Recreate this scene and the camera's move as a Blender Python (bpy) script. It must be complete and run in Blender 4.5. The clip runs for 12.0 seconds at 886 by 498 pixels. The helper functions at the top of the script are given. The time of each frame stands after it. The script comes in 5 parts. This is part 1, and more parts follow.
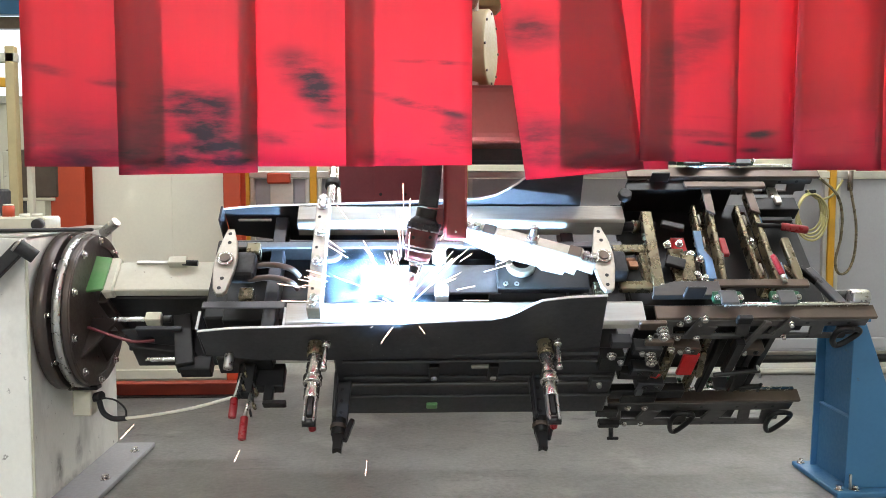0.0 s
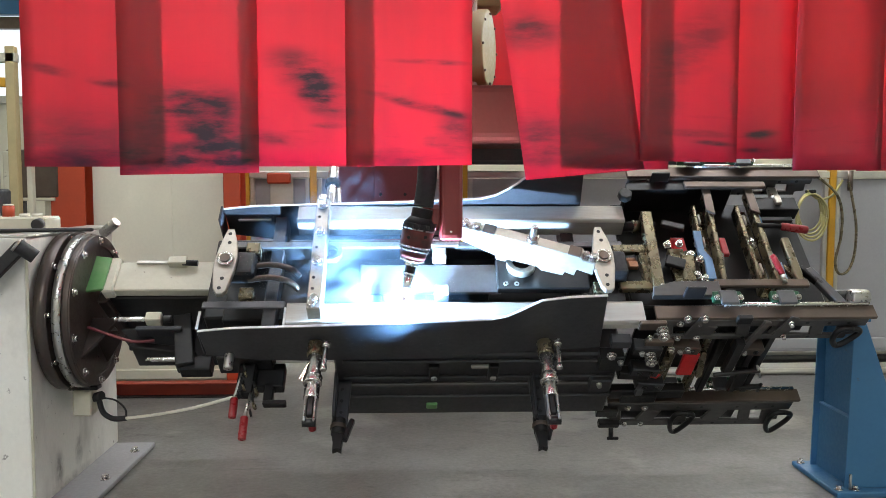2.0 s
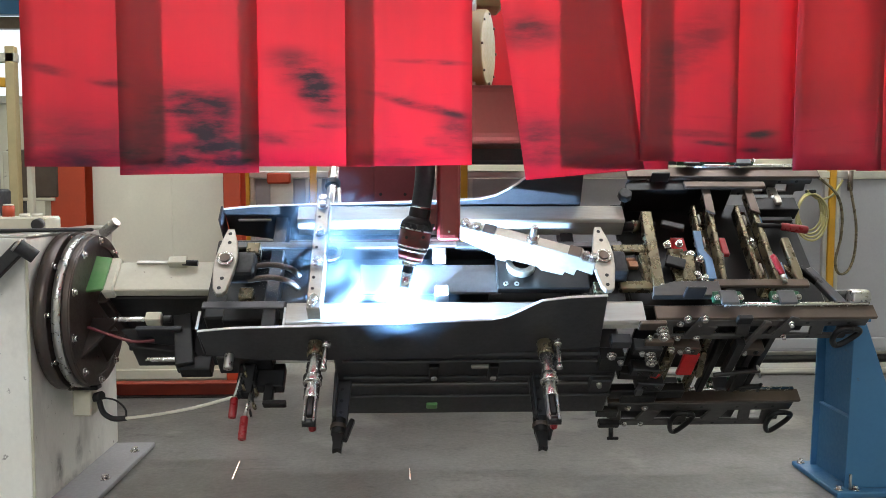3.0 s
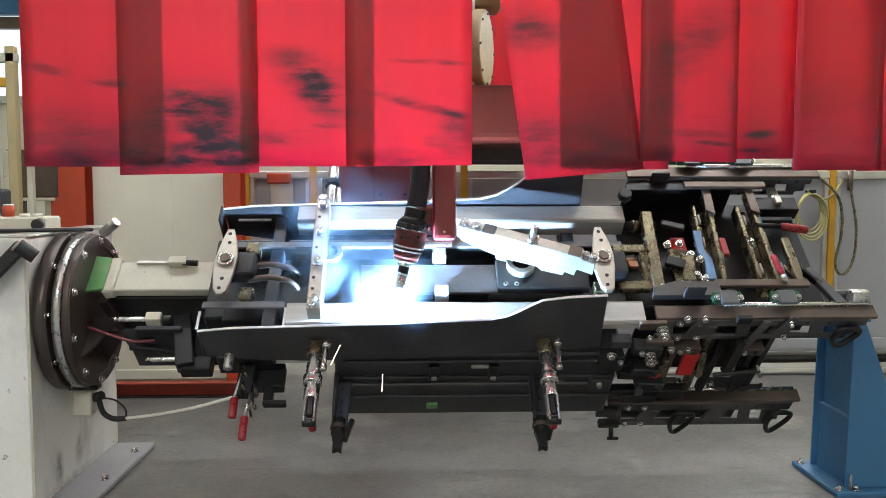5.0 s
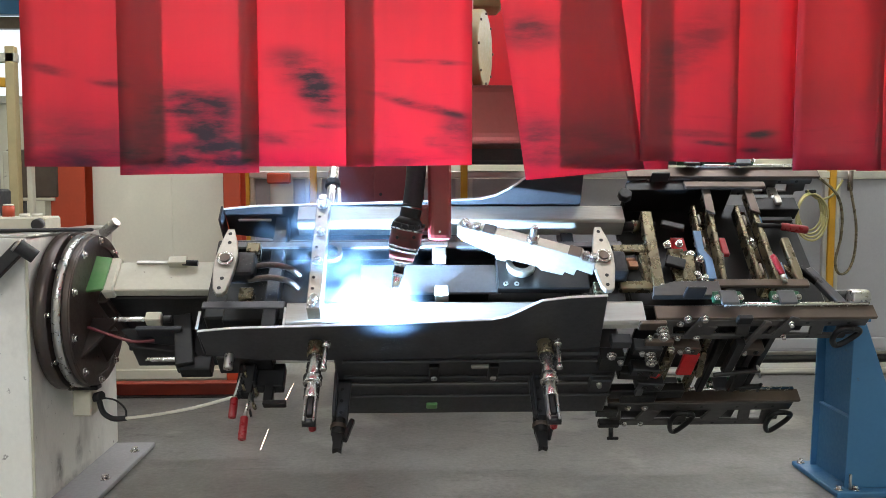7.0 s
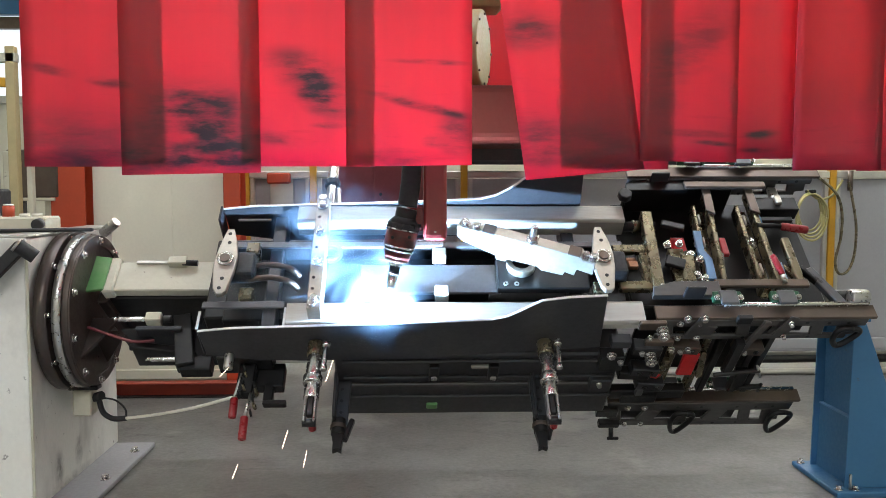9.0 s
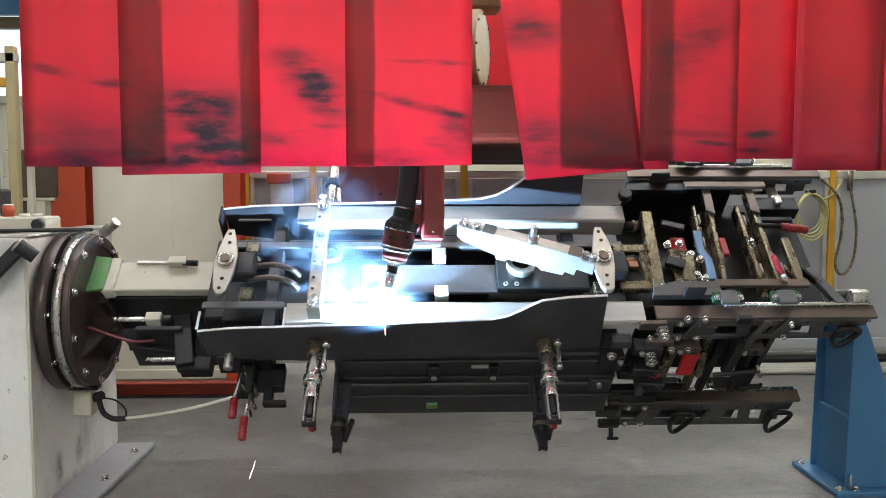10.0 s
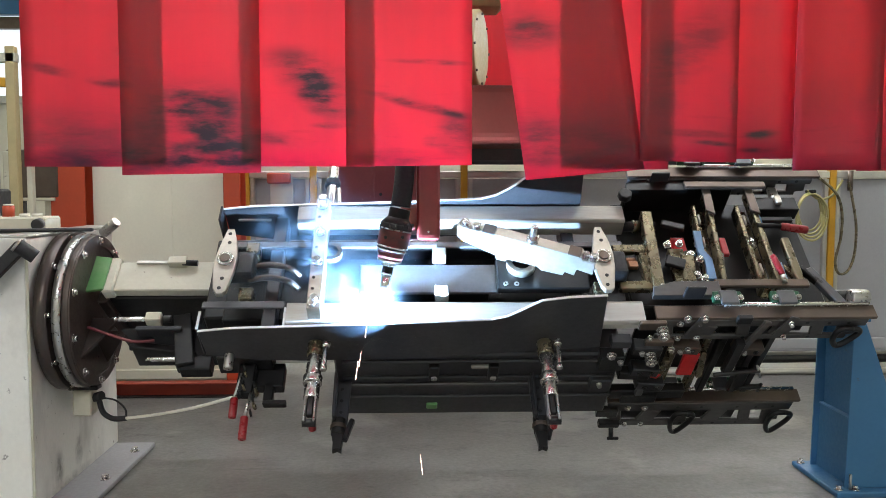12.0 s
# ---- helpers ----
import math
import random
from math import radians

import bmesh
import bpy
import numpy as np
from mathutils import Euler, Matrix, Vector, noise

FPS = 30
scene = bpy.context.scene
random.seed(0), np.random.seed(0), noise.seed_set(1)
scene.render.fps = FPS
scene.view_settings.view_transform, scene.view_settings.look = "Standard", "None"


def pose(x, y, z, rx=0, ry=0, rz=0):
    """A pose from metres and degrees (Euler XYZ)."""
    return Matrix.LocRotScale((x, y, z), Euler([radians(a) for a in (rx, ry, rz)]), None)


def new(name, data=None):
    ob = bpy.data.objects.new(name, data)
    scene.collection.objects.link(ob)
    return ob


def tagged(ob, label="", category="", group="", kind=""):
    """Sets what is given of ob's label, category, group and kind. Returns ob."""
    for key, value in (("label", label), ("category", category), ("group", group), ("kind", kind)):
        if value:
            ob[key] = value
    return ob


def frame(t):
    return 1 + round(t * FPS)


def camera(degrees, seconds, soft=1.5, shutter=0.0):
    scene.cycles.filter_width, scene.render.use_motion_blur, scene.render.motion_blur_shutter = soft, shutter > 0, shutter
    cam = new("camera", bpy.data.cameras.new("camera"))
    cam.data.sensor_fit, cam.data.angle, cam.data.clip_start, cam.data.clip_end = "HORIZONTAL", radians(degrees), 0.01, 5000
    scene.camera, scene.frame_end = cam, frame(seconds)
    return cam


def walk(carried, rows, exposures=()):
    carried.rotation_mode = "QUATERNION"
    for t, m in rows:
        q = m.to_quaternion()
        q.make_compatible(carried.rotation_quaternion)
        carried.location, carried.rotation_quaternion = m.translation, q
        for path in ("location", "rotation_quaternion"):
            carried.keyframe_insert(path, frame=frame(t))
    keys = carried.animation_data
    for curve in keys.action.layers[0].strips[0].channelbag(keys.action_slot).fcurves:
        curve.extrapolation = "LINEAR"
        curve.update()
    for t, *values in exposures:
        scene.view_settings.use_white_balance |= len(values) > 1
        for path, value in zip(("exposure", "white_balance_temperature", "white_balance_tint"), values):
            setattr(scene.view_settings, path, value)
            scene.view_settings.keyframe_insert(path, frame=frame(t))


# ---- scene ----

EYE = (0.0, 0.0, 1.23)
cam = camera(55.95, 12.0, soft=0.85)
VIEW = pose(*EYE, 90 - 4.108, 0, -2.0)
walk(cam, [(0.0, VIEW), (12.0, VIEW)], exposures=[(0.0, 0.45), (0.2, 0.22), (0.5, 0.03), (12.0, 0.0)])

# ---- world and lamps ----
world = bpy.data.worlds.new("hall_sky")
scene.world = world
world.use_nodes = True
wn = world.node_tree.nodes
sky = wn.new("ShaderNodeTexSky")
sky.sky_type, sky.sun_disc, sky.sun_elevation, sky.sun_rotation = "NISHITA", False, radians(40), radians(200)
world.node_tree.links.new(sky.outputs[0], wn["Background"].inputs[0])
wn["Background"].inputs[1].default_value = 0.12


def hall_lamp(x, y, z, sx, sy, watts, colour=(0.955, 0.975, 1.03)):
    """An unseen area lamp: tubes assumed under the hall roof, or the added backlight."""
    data = bpy.data.lights.new("hall_lamp", "AREA")
    data.shape, data.size, data.size_y, data.energy, data.color = "RECTANGLE", sx, sy, watts, colour
    ob = new("hall_lamp", data)
    ob.location = (x, y, z)
    return ob


hall_lamp(0.2, 5.6, 4.6, 6.0, 0.5, 60)
hall_lamp(0.5, 3.7, 4.6, 6.0, 0.5, 150)
hall_lamp(-0.8, 0.2, 4.6, 6.0, 0.5, 70)
hall_lamp(-1.0, -2.6, 4.6, 6.0, 0.5, 250)
# unseen lamp added high at the far end to light the curtain from behind
daylight = hall_lamp(2.2, 8.86, 4.05, 5.6, 1.3, 430, (1.0, 0.98, 0.95))
daylight.rotation_euler = (radians(90), 0, 0)


# ---- materials ----
def material(name):
    m = bpy.data.materials.new(name)
    m.use_nodes = True
    return m, m.node_tree.nodes, m.node_tree.links, m.node_tree.nodes["Principled BSDF"]


def mixed(n, l, a, b, fac):
    mx = n.new("ShaderNodeMix")
    mx.data_type = "RGBA"
    for sock, v in ((6, a), (7, b)):
        if isinstance(v, tuple):
            mx.inputs[sock].default_value = (*v, 1)
        else:
            l.new(v, mx.inputs[sock])
    l.new(fac, mx.inputs[0])
    return mx.outputs[2]


def noisy(n, l, scale, detail=5, lo=0.4, hi=0.65, stretch=(1, 1, 1), space="Object", seed=0.0):
    tc, mp, nz, rp = (n.new(k) for k in ("ShaderNodeTexCoord", "ShaderNodeMapping", "ShaderNodeTexNoise", "ShaderNodeMapRange"))
    mp.inputs["Scale"].default_value = stretch
    mp.inputs["Location"].default_value = (seed, seed * 1.7, seed * 0.6)
    l.new(tc.outputs[space], mp.inputs[0])
    l.new(mp.outputs[0], nz.inputs["Vector"])
    nz.inputs["Scale"].default_value, nz.inputs["Detail"].default_value, nz.inputs["Roughness"].default_value = scale, detail, 0.62
    l.new(nz.outputs[0], rp.inputs[0])
    rp.inputs[1].default_value, rp.inputs[2].default_value = lo, hi
    return rp.outputs[0]


def paint(name, base, worn, rough=0.45, metal=0.0, grime=2.5, grain=60.0, bump=0.15, lo=0.45, hi=0.8, stretch=(1, 1, 1), coat=0.0, chips=0.0):
    """Two scales of variation: broad stains towards the worn colour and fine grain in roughness and relief."""
    m, n, l, p = material(name)
    broad = noisy(n, l, grime, 7, lo, hi, stretch)
    fine = noisy(n, l, grain, 3, 0.25, 0.75, stretch, seed=3.1)
    c = mixed(n, l, base, worn, broad)
    dark = tuple(v * 0.82 for v in base)
    half = n.new("ShaderNodeMath")
    half.operation = "MULTIPLY"
    half.inputs[1].default_value = 0.35
    l.new(fine, half.inputs[0])
    c = mixed(n, l, c, dark, half.outputs[0])
    if chips:
        flake = noisy(n, l, 28.0, 6, 0.66, 0.71, seed=6.3)
        part_of = n.new("ShaderNodeMath")
        part_of.operation = "MULTIPLY"
        part_of.inputs[1].default_value = chips
        l.new(flake, part_of.inputs[0])
        c = mixed(n, l, c, (0.09, 0.08, 0.07), part_of.outputs[0])
    l.new(c, p.inputs["Base Color"])
    rr = n.new("ShaderNodeMapRange")
    rr.inputs[3].default_value, rr.inputs[4].default_value = rough * 0.75, min(1.0, rough * 1.3)
    l.new(fine, rr.inputs[0])
    l.new(rr.outputs[0], p.inputs["Roughness"])
    p.inputs["Metallic"].default_value = metal
    p.inputs["Coat Weight"].default_value = coat
    bp = n.new("ShaderNodeBump")
    bp.inputs["Strength"].default_value, bp.inputs["Distance"].default_value = bump, 0.002
    l.new(fine, bp.inputs["Height"])
    l.new(bp.outputs[0], p.inputs["Normal"])
    return m


M = {}
M["column_paint"] = paint("column_paint", (0.78, 0.77, 0.72), (0.42, 0.40, 0.37), 0.42, chips=0.7, grime=2.6, lo=0.50, hi=0.74, stretch=(1, 1.6, 0.8))
M["cream_paint"] = paint("cream_paint", (0.58, 0.56, 0.45), (0.40, 0.36, 0.26), 0.45, chips=0.6, grime=5)
M["flange_steel"] = paint("flange_steel", (0.068, 0.053, 0.047), (0.100, 0.068, 0.050), 0.34, 0.5, grime=6, bump=0.05)
M["ring_steel"] = paint("ring_steel", (0.50, 0.49, 0.47), (0.30, 0.27, 0.24), 0.3, 0.9, grime=8)
M["black_steel"] = paint("black_steel", (0.012, 0.0115, 0.0115), (0.032, 0.028, 0.025), 0.40, 0.35, grime=5)
M["mill_steel"] = paint("mill_steel", (0.047, 0.046, 0.049), (0.076, 0.072, 0.071), 0.4, 0.4, grime=4)
M["bare_steel"] = paint("bare_steel", (0.44, 0.42, 0.37), (0.30, 0.275, 0.225), 0.50, 0.35, grime=6, stretch=(0.3, 2, 2))
M["oily_steel"] = paint("oily_steel", (0.20, 0.168, 0.105), (0.135, 0.112, 0.070), 0.27, 0.75, grime=4, grain=25, bump=0.06)
M["brown_steel"] = paint("brown_steel", (0.14, 0.107, 0.086), (0.07, 0.052, 0.042), 0.40, 0.75, grime=4, grain=25, bump=0.05)
M["worn_steel"] = paint("worn_steel", (0.085, 0.081, 0.078), (0.15, 0.14, 0.13), 0.36, 0.6, grime=7, stretch=(0.4, 1, 1))
M["plate_steel"] = paint("plate_steel", (0.12, 0.12, 0.125), (0.075, 0.075, 0.078), 0.42, 0.5, grime=5)
M["clamp_steel"] = paint("clamp_steel", (0.50, 0.46, 0.39), (0.33, 0.29, 0.225), 0.38, 0.7, grime=9)
M["chrome"] = paint("chrome", (0.72, 0.70, 0.68), (0.5, 0.46, 0.42), 0.24, 1.0, grime=12, bump=0.05)
M["edge_steel"] = paint("edge_steel", (0.68, 0.67, 0.66), (0.45, 0.44, 0.43), 0.35, 0.6, grime=20)
M["blue_paint"] = paint("blue_paint", (0.045, 0.155, 0.30), (0.06, 0.17, 0.28), 0.42, chips=0.4, grime=3, lo=0.5, hi=0.8)
M["light_blue_paint"] = paint("light_blue_paint", (0.12, 0.26, 0.46), (0.2, 0.25, 0.3), 0.4, grime=7)
M["green_paint"] = paint("green_paint", (0.085, 0.26, 0.075), (0.17, 0.28, 0.13), 0.36, grime=6)
M["robot_red"] = paint("robot_red", (0.26, 0.025, 0.022), (0.14, 0.02, 0.02), 0.38, grime=5, coat=0.2)
M["signal_red"] = paint("signal_red", (0.62, 0.012, 0.016), (0.3, 0.012, 0.014), 0.35, grime=8)
M["grip_red"] = paint("grip_red", (0.27, 0.012, 0.016), (0.15, 0.012, 0.014), 0.3, grime=20)
M["orange_paint"] = paint("orange_paint", (0.46, 0.058, 0.018), (0.32, 0.05, 0.02), 0.42, grime=3)
M["beam_red"] = paint("beam_red", (0.36, 0.040, 0.018), (0.20, 0.03, 0.02), 0.45, grime=4)
M["yellow_paint"] = paint("yellow_paint", (0.62, 0.33, 0.02), (0.4, 0.22, 0.03), 0.42, grime=4)
M["panel_grey"] = paint("panel_grey", (0.37, 0.37, 0.385), (0.31, 0.31, 0.32), 0.5, grime=1.5)
M["panel_cream"] = paint("panel_cream", (0.72, 0.70, 0.57), (0.64, 0.61, 0.50), 0.5, grime=1.2)
M["aluminium"] = paint("aluminium", (0.58, 0.56, 0.52), (0.42, 0.41, 0.38), 0.35, 0.7, grime=5)
M["rubber"] = paint("rubber", (0.016, 0.016, 0.017), (0.035, 0.033, 0.03), 0.55, grime=8)
M["hose_yellow"] = paint("hose_yellow", (0.42, 0.38, 0.16), (0.3, 0.27, 0.14), 0.35, grime=10)
M["cable_white"] = paint("cable_white", (0.75, 0.72, 0.62), (0.6, 0.57, 0.48), 0.4, grime=10)
M["copper"] = paint("copper", (0.32, 0.16, 0.09), (0.16, 0.08, 0.05), 0.35, 0.8, grime=15)
M["robot_cream"] = paint("robot_cream", (0.46, 0.38, 0.20), (0.33, 0.27, 0.14), 0.4, grime=4)
M["carriage_green"] = paint("carriage_green", (0.014, 0.085, 0.035), (0.03, 0.06, 0.035), 0.35, grime=12)
M["torch_red"] = paint("torch_red", (0.16, 0.018, 0.014), (0.045, 0.016, 0.014), 0.35, grime=14, lo=0.42, hi=0.62, chips=0.8)
M["dark_red"] = paint("dark_red", (0.15, 0.024, 0.030), (0.1, 0.02, 0.022), 0.45, grime=3)
# for the added arc shield, which stands where a dark back strip shows
M["shield_brown"] = paint("shield_brown", (0.10, 0.012, 0.006), (0.06, 0.016, 0.006), 0.6, grime=3)
M["shield_brown"].node_tree.nodes["Principled BSDF"].inputs["Specular IOR Level"].default_value = 0.08


def smudged(m, spots, colour):
    """Dark marks of soft outline on a painted thing: place, half sizes and strength of each."""
    n, l = m.node_tree.nodes, m.node_tree.links
    p = n["Principled BSDF"]
    c = p.inputs["Base Color"].links[0].from_socket
    torn = noisy(n, l, 22.0, 6, 0.30, 0.62, seed=8.0)
    tc = n.new("ShaderNodeTexCoord")
    for at, half, k in spots:
        sub, sc, ln, rp, mul = (n.new("ShaderNode" + x) for x in ("VectorMath", "VectorMath", "VectorMath", "MapRange", "Math"))
        sub.operation, sc.operation, ln.operation, mul.operation = "SUBTRACT", "MULTIPLY", "LENGTH", "MULTIPLY"
        l.new(tc.outputs["Object"], sub.inputs[0])
        sub.inputs[1].default_value = at
        l.new(sub.outputs[0], sc.inputs[0])
        sc.inputs[1].default_value = tuple(1 / h for h in half)
        l.new(sc.outputs[0], ln.inputs[0])
        for sock, v in ((1, 0.2), (2, 1.2), (3, k), (4, 0.0)):
            rp.inputs[sock].default_value = v
        l.new(ln.outputs["Value"], rp.inputs[0])
        l.new(rp.outputs[0], mul.inputs[0])
        l.new(torn, mul.inputs[1])
        c = mixed(n, l, c, colour, mul.outputs[0])
    l.new(c, p.inputs["Base Color"])


# two stains low down, a darker band along the foot, a faint upright patch
smudged(M["column_paint"], [((0, -0.08, 0.12), (0.1, 0.045, 0.075), 0.9), ((0, 0.115, 0.13), (0.1, 0.04, 0.07), 0.8), ((0, 0.02, 0.03), (0.1, 0.25, 0.03), 0.5), ((0, -0.20, 0.55), (0.1, 0.03, 0.12), 0.4)], (0.07, 0.065, 0.06))


def concrete():
    m, n, l, p = material("floor_concrete")
    broad = noisy(n, l, 0.9, 8, 0.38, 0.68)
    spots = noisy(n, l, 5.0, 8, 0.55, 0.72, seed=4.0)
    fine = noisy(n, l, 45.0, 4, 0.3, 0.7, seed=9.0)
    c = mixed(n, l, (0.175, 0.168, 0.158), (0.108, 0.104, 0.099), broad)
    scuff = noisy(n, l, 3.0, 6, 0.62, 0.70, (1.0, 3.5, 1), seed=7.0)
    dust = noisy(n, l, 1.6, 8, 0.56, 0.75, seed=2.0)
    c = mixed(n, l, c, (0.36, 0.345, 0.32), dust)
    c = mixed(n, l, c, (0.09, 0.086, 0.084), spots)
    c = mixed(n, l, c, (0.07, 0.066, 0.064), scuff)
    half = n.new("ShaderNodeMath")
    half.operation = "MULTIPLY"
    half.inputs[1].default_value = 0.3
    l.new(fine, half.inputs[0])
    c = mixed(n, l, c, (0.36, 0.35, 0.33), half.outputs[0])
    l.new(c, p.inputs["Base Color"])
    rr = n.new("ShaderNodeMapRange")
    rr.inputs[3].default_value, rr.inputs[4].default_value = 0.32, 0.6
    l.new(broad, rr.inputs[0])
    l.new(rr.outputs[0], p.inputs["Roughness"])
    bp = n.new("ShaderNodeBump")
    bp.inputs["Strength"].default_value, bp.inputs["Distance"].default_value = 0.2, 0.003
    l.new(fine, bp.inputs["Height"])
    l.new(bp.outputs[0], p.inputs["Normal"])
    return m


# dark marks on the curtain, three broad weak ones low down, then soot smudges: along, up, half width, half height, tilt
# in degrees, strength
DARK_MARKS = [
    (-0.933, 1.341, 0.22, 0.11, 0, 0.42), (-0.739, 1.284, 0.30, 0.06, 0, 0.45), (0.470, 1.345, 0.20, 0.07, 0, 0.40),
    (-0.576, 1.451, 0.133, 0.066, 8, 1.0), (-0.525, 1.363, 0.097, 0.062, 25, 1.0), (-0.503, 1.308, 0.094, 0.028, 0, 0.8), (-0.66, 1.398, 0.094, 0.094, 0, 0.45),
    (-0.286, 1.543, 0.117, 0.059, 22, 0.9), (-0.241, 1.464, 0.086, 0.041, 20, 0.8), (-0.222, 1.404, 0.053, 0.009, 0, 0.9), (-0.387, 1.371, 0.109, 0.019, 10, 0.6),
    (0.02, 1.458, 0.148, 0.014, 13, 1.0), (0.118, 1.377, 0.053, 0.059, 0, 0.8), (0.051, 1.575, 0.117, 0.008, 2, 0.7), (-0.05, 1.318, 0.109, 0.022, 0, 0.7),
    (0.066, 1.361, 0.047, 0.019, 0, 0.7), (-0.986, 1.552, 0.07, 0.014, 12, 0.6), (-0.823, 1.517, 0.062, 0.014, 8, 0.7), (0.313, 1.66, 0.094, 0.053, 0, 0.7),
    (0.339, 1.362, 0.07, 0.086, 0, 0.5), (0.781, 1.633, 0.117, 0.081, -40, 0.45), (0.786, 1.384, 0.109, 0.011, 2, 0.8), (0.83, 1.357, 0.062, 0.008, 5, 0.8),
    (1.0, 1.388, 0.053, 0.014, -5, 0.9), (0.998, 1.344, 0.053, 0.009, 0, 0.8), (0.697, 1.517, 0.062, 0.125, 0, 0.3), (-0.617, 1.322, 0.172, 0.034, 0, 0.5),
]


def pvc(name, tint, dirt, seed):
    """Welding curtain film: it passes and scatters light and swallows part of it, so that two layers are much darker than one."""
    m, n, l, p = material(name)
    n.remove(p)
    out = n["Material Output"]

    def maths(op, a, b):
        nd = n.new("ShaderNodeMath")
        nd.operation = op
        for sock, v in ((0, a), (1, b)):
            if isinstance(v, (int, float)):
                nd.inputs[sock].default_value = v
            else:
                l.new(v, nd.inputs[sock])
        return nd.outputs[0]

    tc = n.new("ShaderNodeTexCoord")
    total = None
    for cx, cz, rx, rz, tilt, k in DARK_MARKS:
        sub, rot, sc, ln, rp = (n.new(x) for x in ("ShaderNodeVectorMath", "ShaderNodeVectorRotate", "ShaderNodeVectorMath", "ShaderNodeVectorMath", "ShaderNodeMapRange"))
        sub.operation, sc.operation, ln.operation, rot.rotation_type = "SUBTRACT", "MULTIPLY", "LENGTH", "Y_AXIS"
        l.new(tc.outputs["Object"], sub.inputs[0])
        sub.inputs[1].default_value = (cx, 0, cz)
        l.new(sub.outputs[0], rot.inputs["Vector"])
        rot.inputs["Angle"].default_value = radians(-tilt)
        l.new(rot.outputs[0], sc.inputs[0])
        sc.inputs[1].default_value = (1 / rx, 0, 1 / rz)
        l.new(sc.outputs[0], ln.inputs[0])
        rp.inputs[1].default_value, rp.inputs[2].default_value, rp.inputs[3].default_value, rp.inputs[4].default_value = 0.2, 1.35, k, 0.0
        rp.interpolation_type = "SMOOTHSTEP"
        l.new(ln.outputs["Value"], rp.inputs[0])
        total = rp.outputs[0] if total is None else maths("ADD", total, rp.outputs[0])
    torn = noisy(n, l, 15.0, 10, 0.40, 0.60, (0.45, 1, 1.7), seed=seed)
    wisps_of = noisy(n, l, 16.0, 7, 0.58, 0.70, (0.30, 1, 2.6), seed=seed + 5)
    broad = noisy(n, l, 2.4, 6, 0.40, 0.68, (1, 1, 0.8), seed=seed + 2)
    low = n.new("ShaderNodeMapRange")
    sep = n.new("ShaderNodeSeparateXYZ")
    l.new(tc.outputs["Object"], sep.inputs[0])
    l.new(sep.outputs["Z"], low.inputs[0])
    low.inputs[1].default_value, low.inputs[2].default_value = 1.62, 1.28
    smudge = maths("MINIMUM", maths("MULTIPLY", maths("MINIMUM", total, 1.0), maths("ADD", maths("MULTIPLY", torn, 0.95), 0.16)), 0.93)
    scratches = maths("MULTIPLY", wisps_of, maths("MULTIPLY", low.outputs[0], 0.30))
    # darker and more purple towards the bottom, in broad patches
    film = maths("MULTIPLY", low.outputs[0], maths("ADD", maths("MULTIPLY", broad, 0.70), 0.20))
    lines = noisy(n, l, 1.0, 4, 0.40, 0.75, (9, 1, 0.4), seed=seed + 9)
    c = mixed(n, l, tint, tuple(v * 0.90 for v in tint), lines)
    c = mixed(n, l, c, (0.36, 0.03, 0.075), film)
    c = mixed(n, l, c, (0.16, 0.02, 0.035), scratches)
    c = mixed(n, l, c, dirt, smudge)
    tr, df, gl = (n.new(k) for k in ("ShaderNodeBsdfTranslucent", "ShaderNodeBsdfDiffuse", "ShaderNodeBsdfGlossy"))
    l.new(c, tr.inputs[0])
    # even share of purple grey in the scattered colour
    grey_share = n.new("ShaderNodeValue")
    grey_share.outputs[0].default_value = 0.4
    l.new(mixed(n, l, c, (0.34, 0.22, 0.32), grey_share.outputs[0]), df.inputs[0])
    gl.inputs["Roughness"].default_value = 0.3
    a, b = n.new("ShaderNodeMixShader"), n.new("ShaderNodeMixShader")
    a.inputs[0].default_value, b.inputs[0].default_value = 0.115, 0.03
    l.new(tr.outputs[0], a.inputs[1])
    l.new(df.outputs[0], a.inputs[2])
    l.new(a.outputs[0], b.inputs[1])
    l.new(gl.outputs[0], b.inputs[2])
    l.new(b.outputs[0], out.inputs[0])
    return m


M["concrete"] = concrete()
M["pvc"] = pvc("red_pvc", (0.64, 0.075, 0.095), (0.045, 0.052, 0.055), 0.0)


def glowing(name, colour, strength):
    m, n, l, p = material(name)
    p.inputs["Base Color"].default_value = (0.8, 0.8, 0.8, 1)
    p.inputs["Emission Color"].default_value = (*colour, 1)
    p.inputs["Emission Strength"].default_value = strength
    return m


M["arc"] = glowing("arc", (0.36, 0.62, 1.0), 85000.0)
M["spark"] = glowing("spark", (1.0, 0.60, 0.45), 9.0)
M["daylight"] = glowing("daylight_window", (0.78, 0.89, 1.0), 0.95)


# ---- mesh helpers ----
def part(name, bm, mat, parent=None, label="", m=None):
    me = bpy.data.meshes.new(name)
    bm.normal_update()
    bm.to_mesh(me)
    bm.free()
    me.materials.append(M[mat])
    ob = new(name, me)
    if parent:
        ob.parent = parent
    if m is not None:
        ob.matrix_basis = m
    if label:
        ob["label"] = label
    return ob


def thing(name, label, category, m=None, group="", kind=""):
    ob = new(name)
    if m is not None:
        ob.matrix_basis = m
    return tagged(ob, label, category, group, kind)


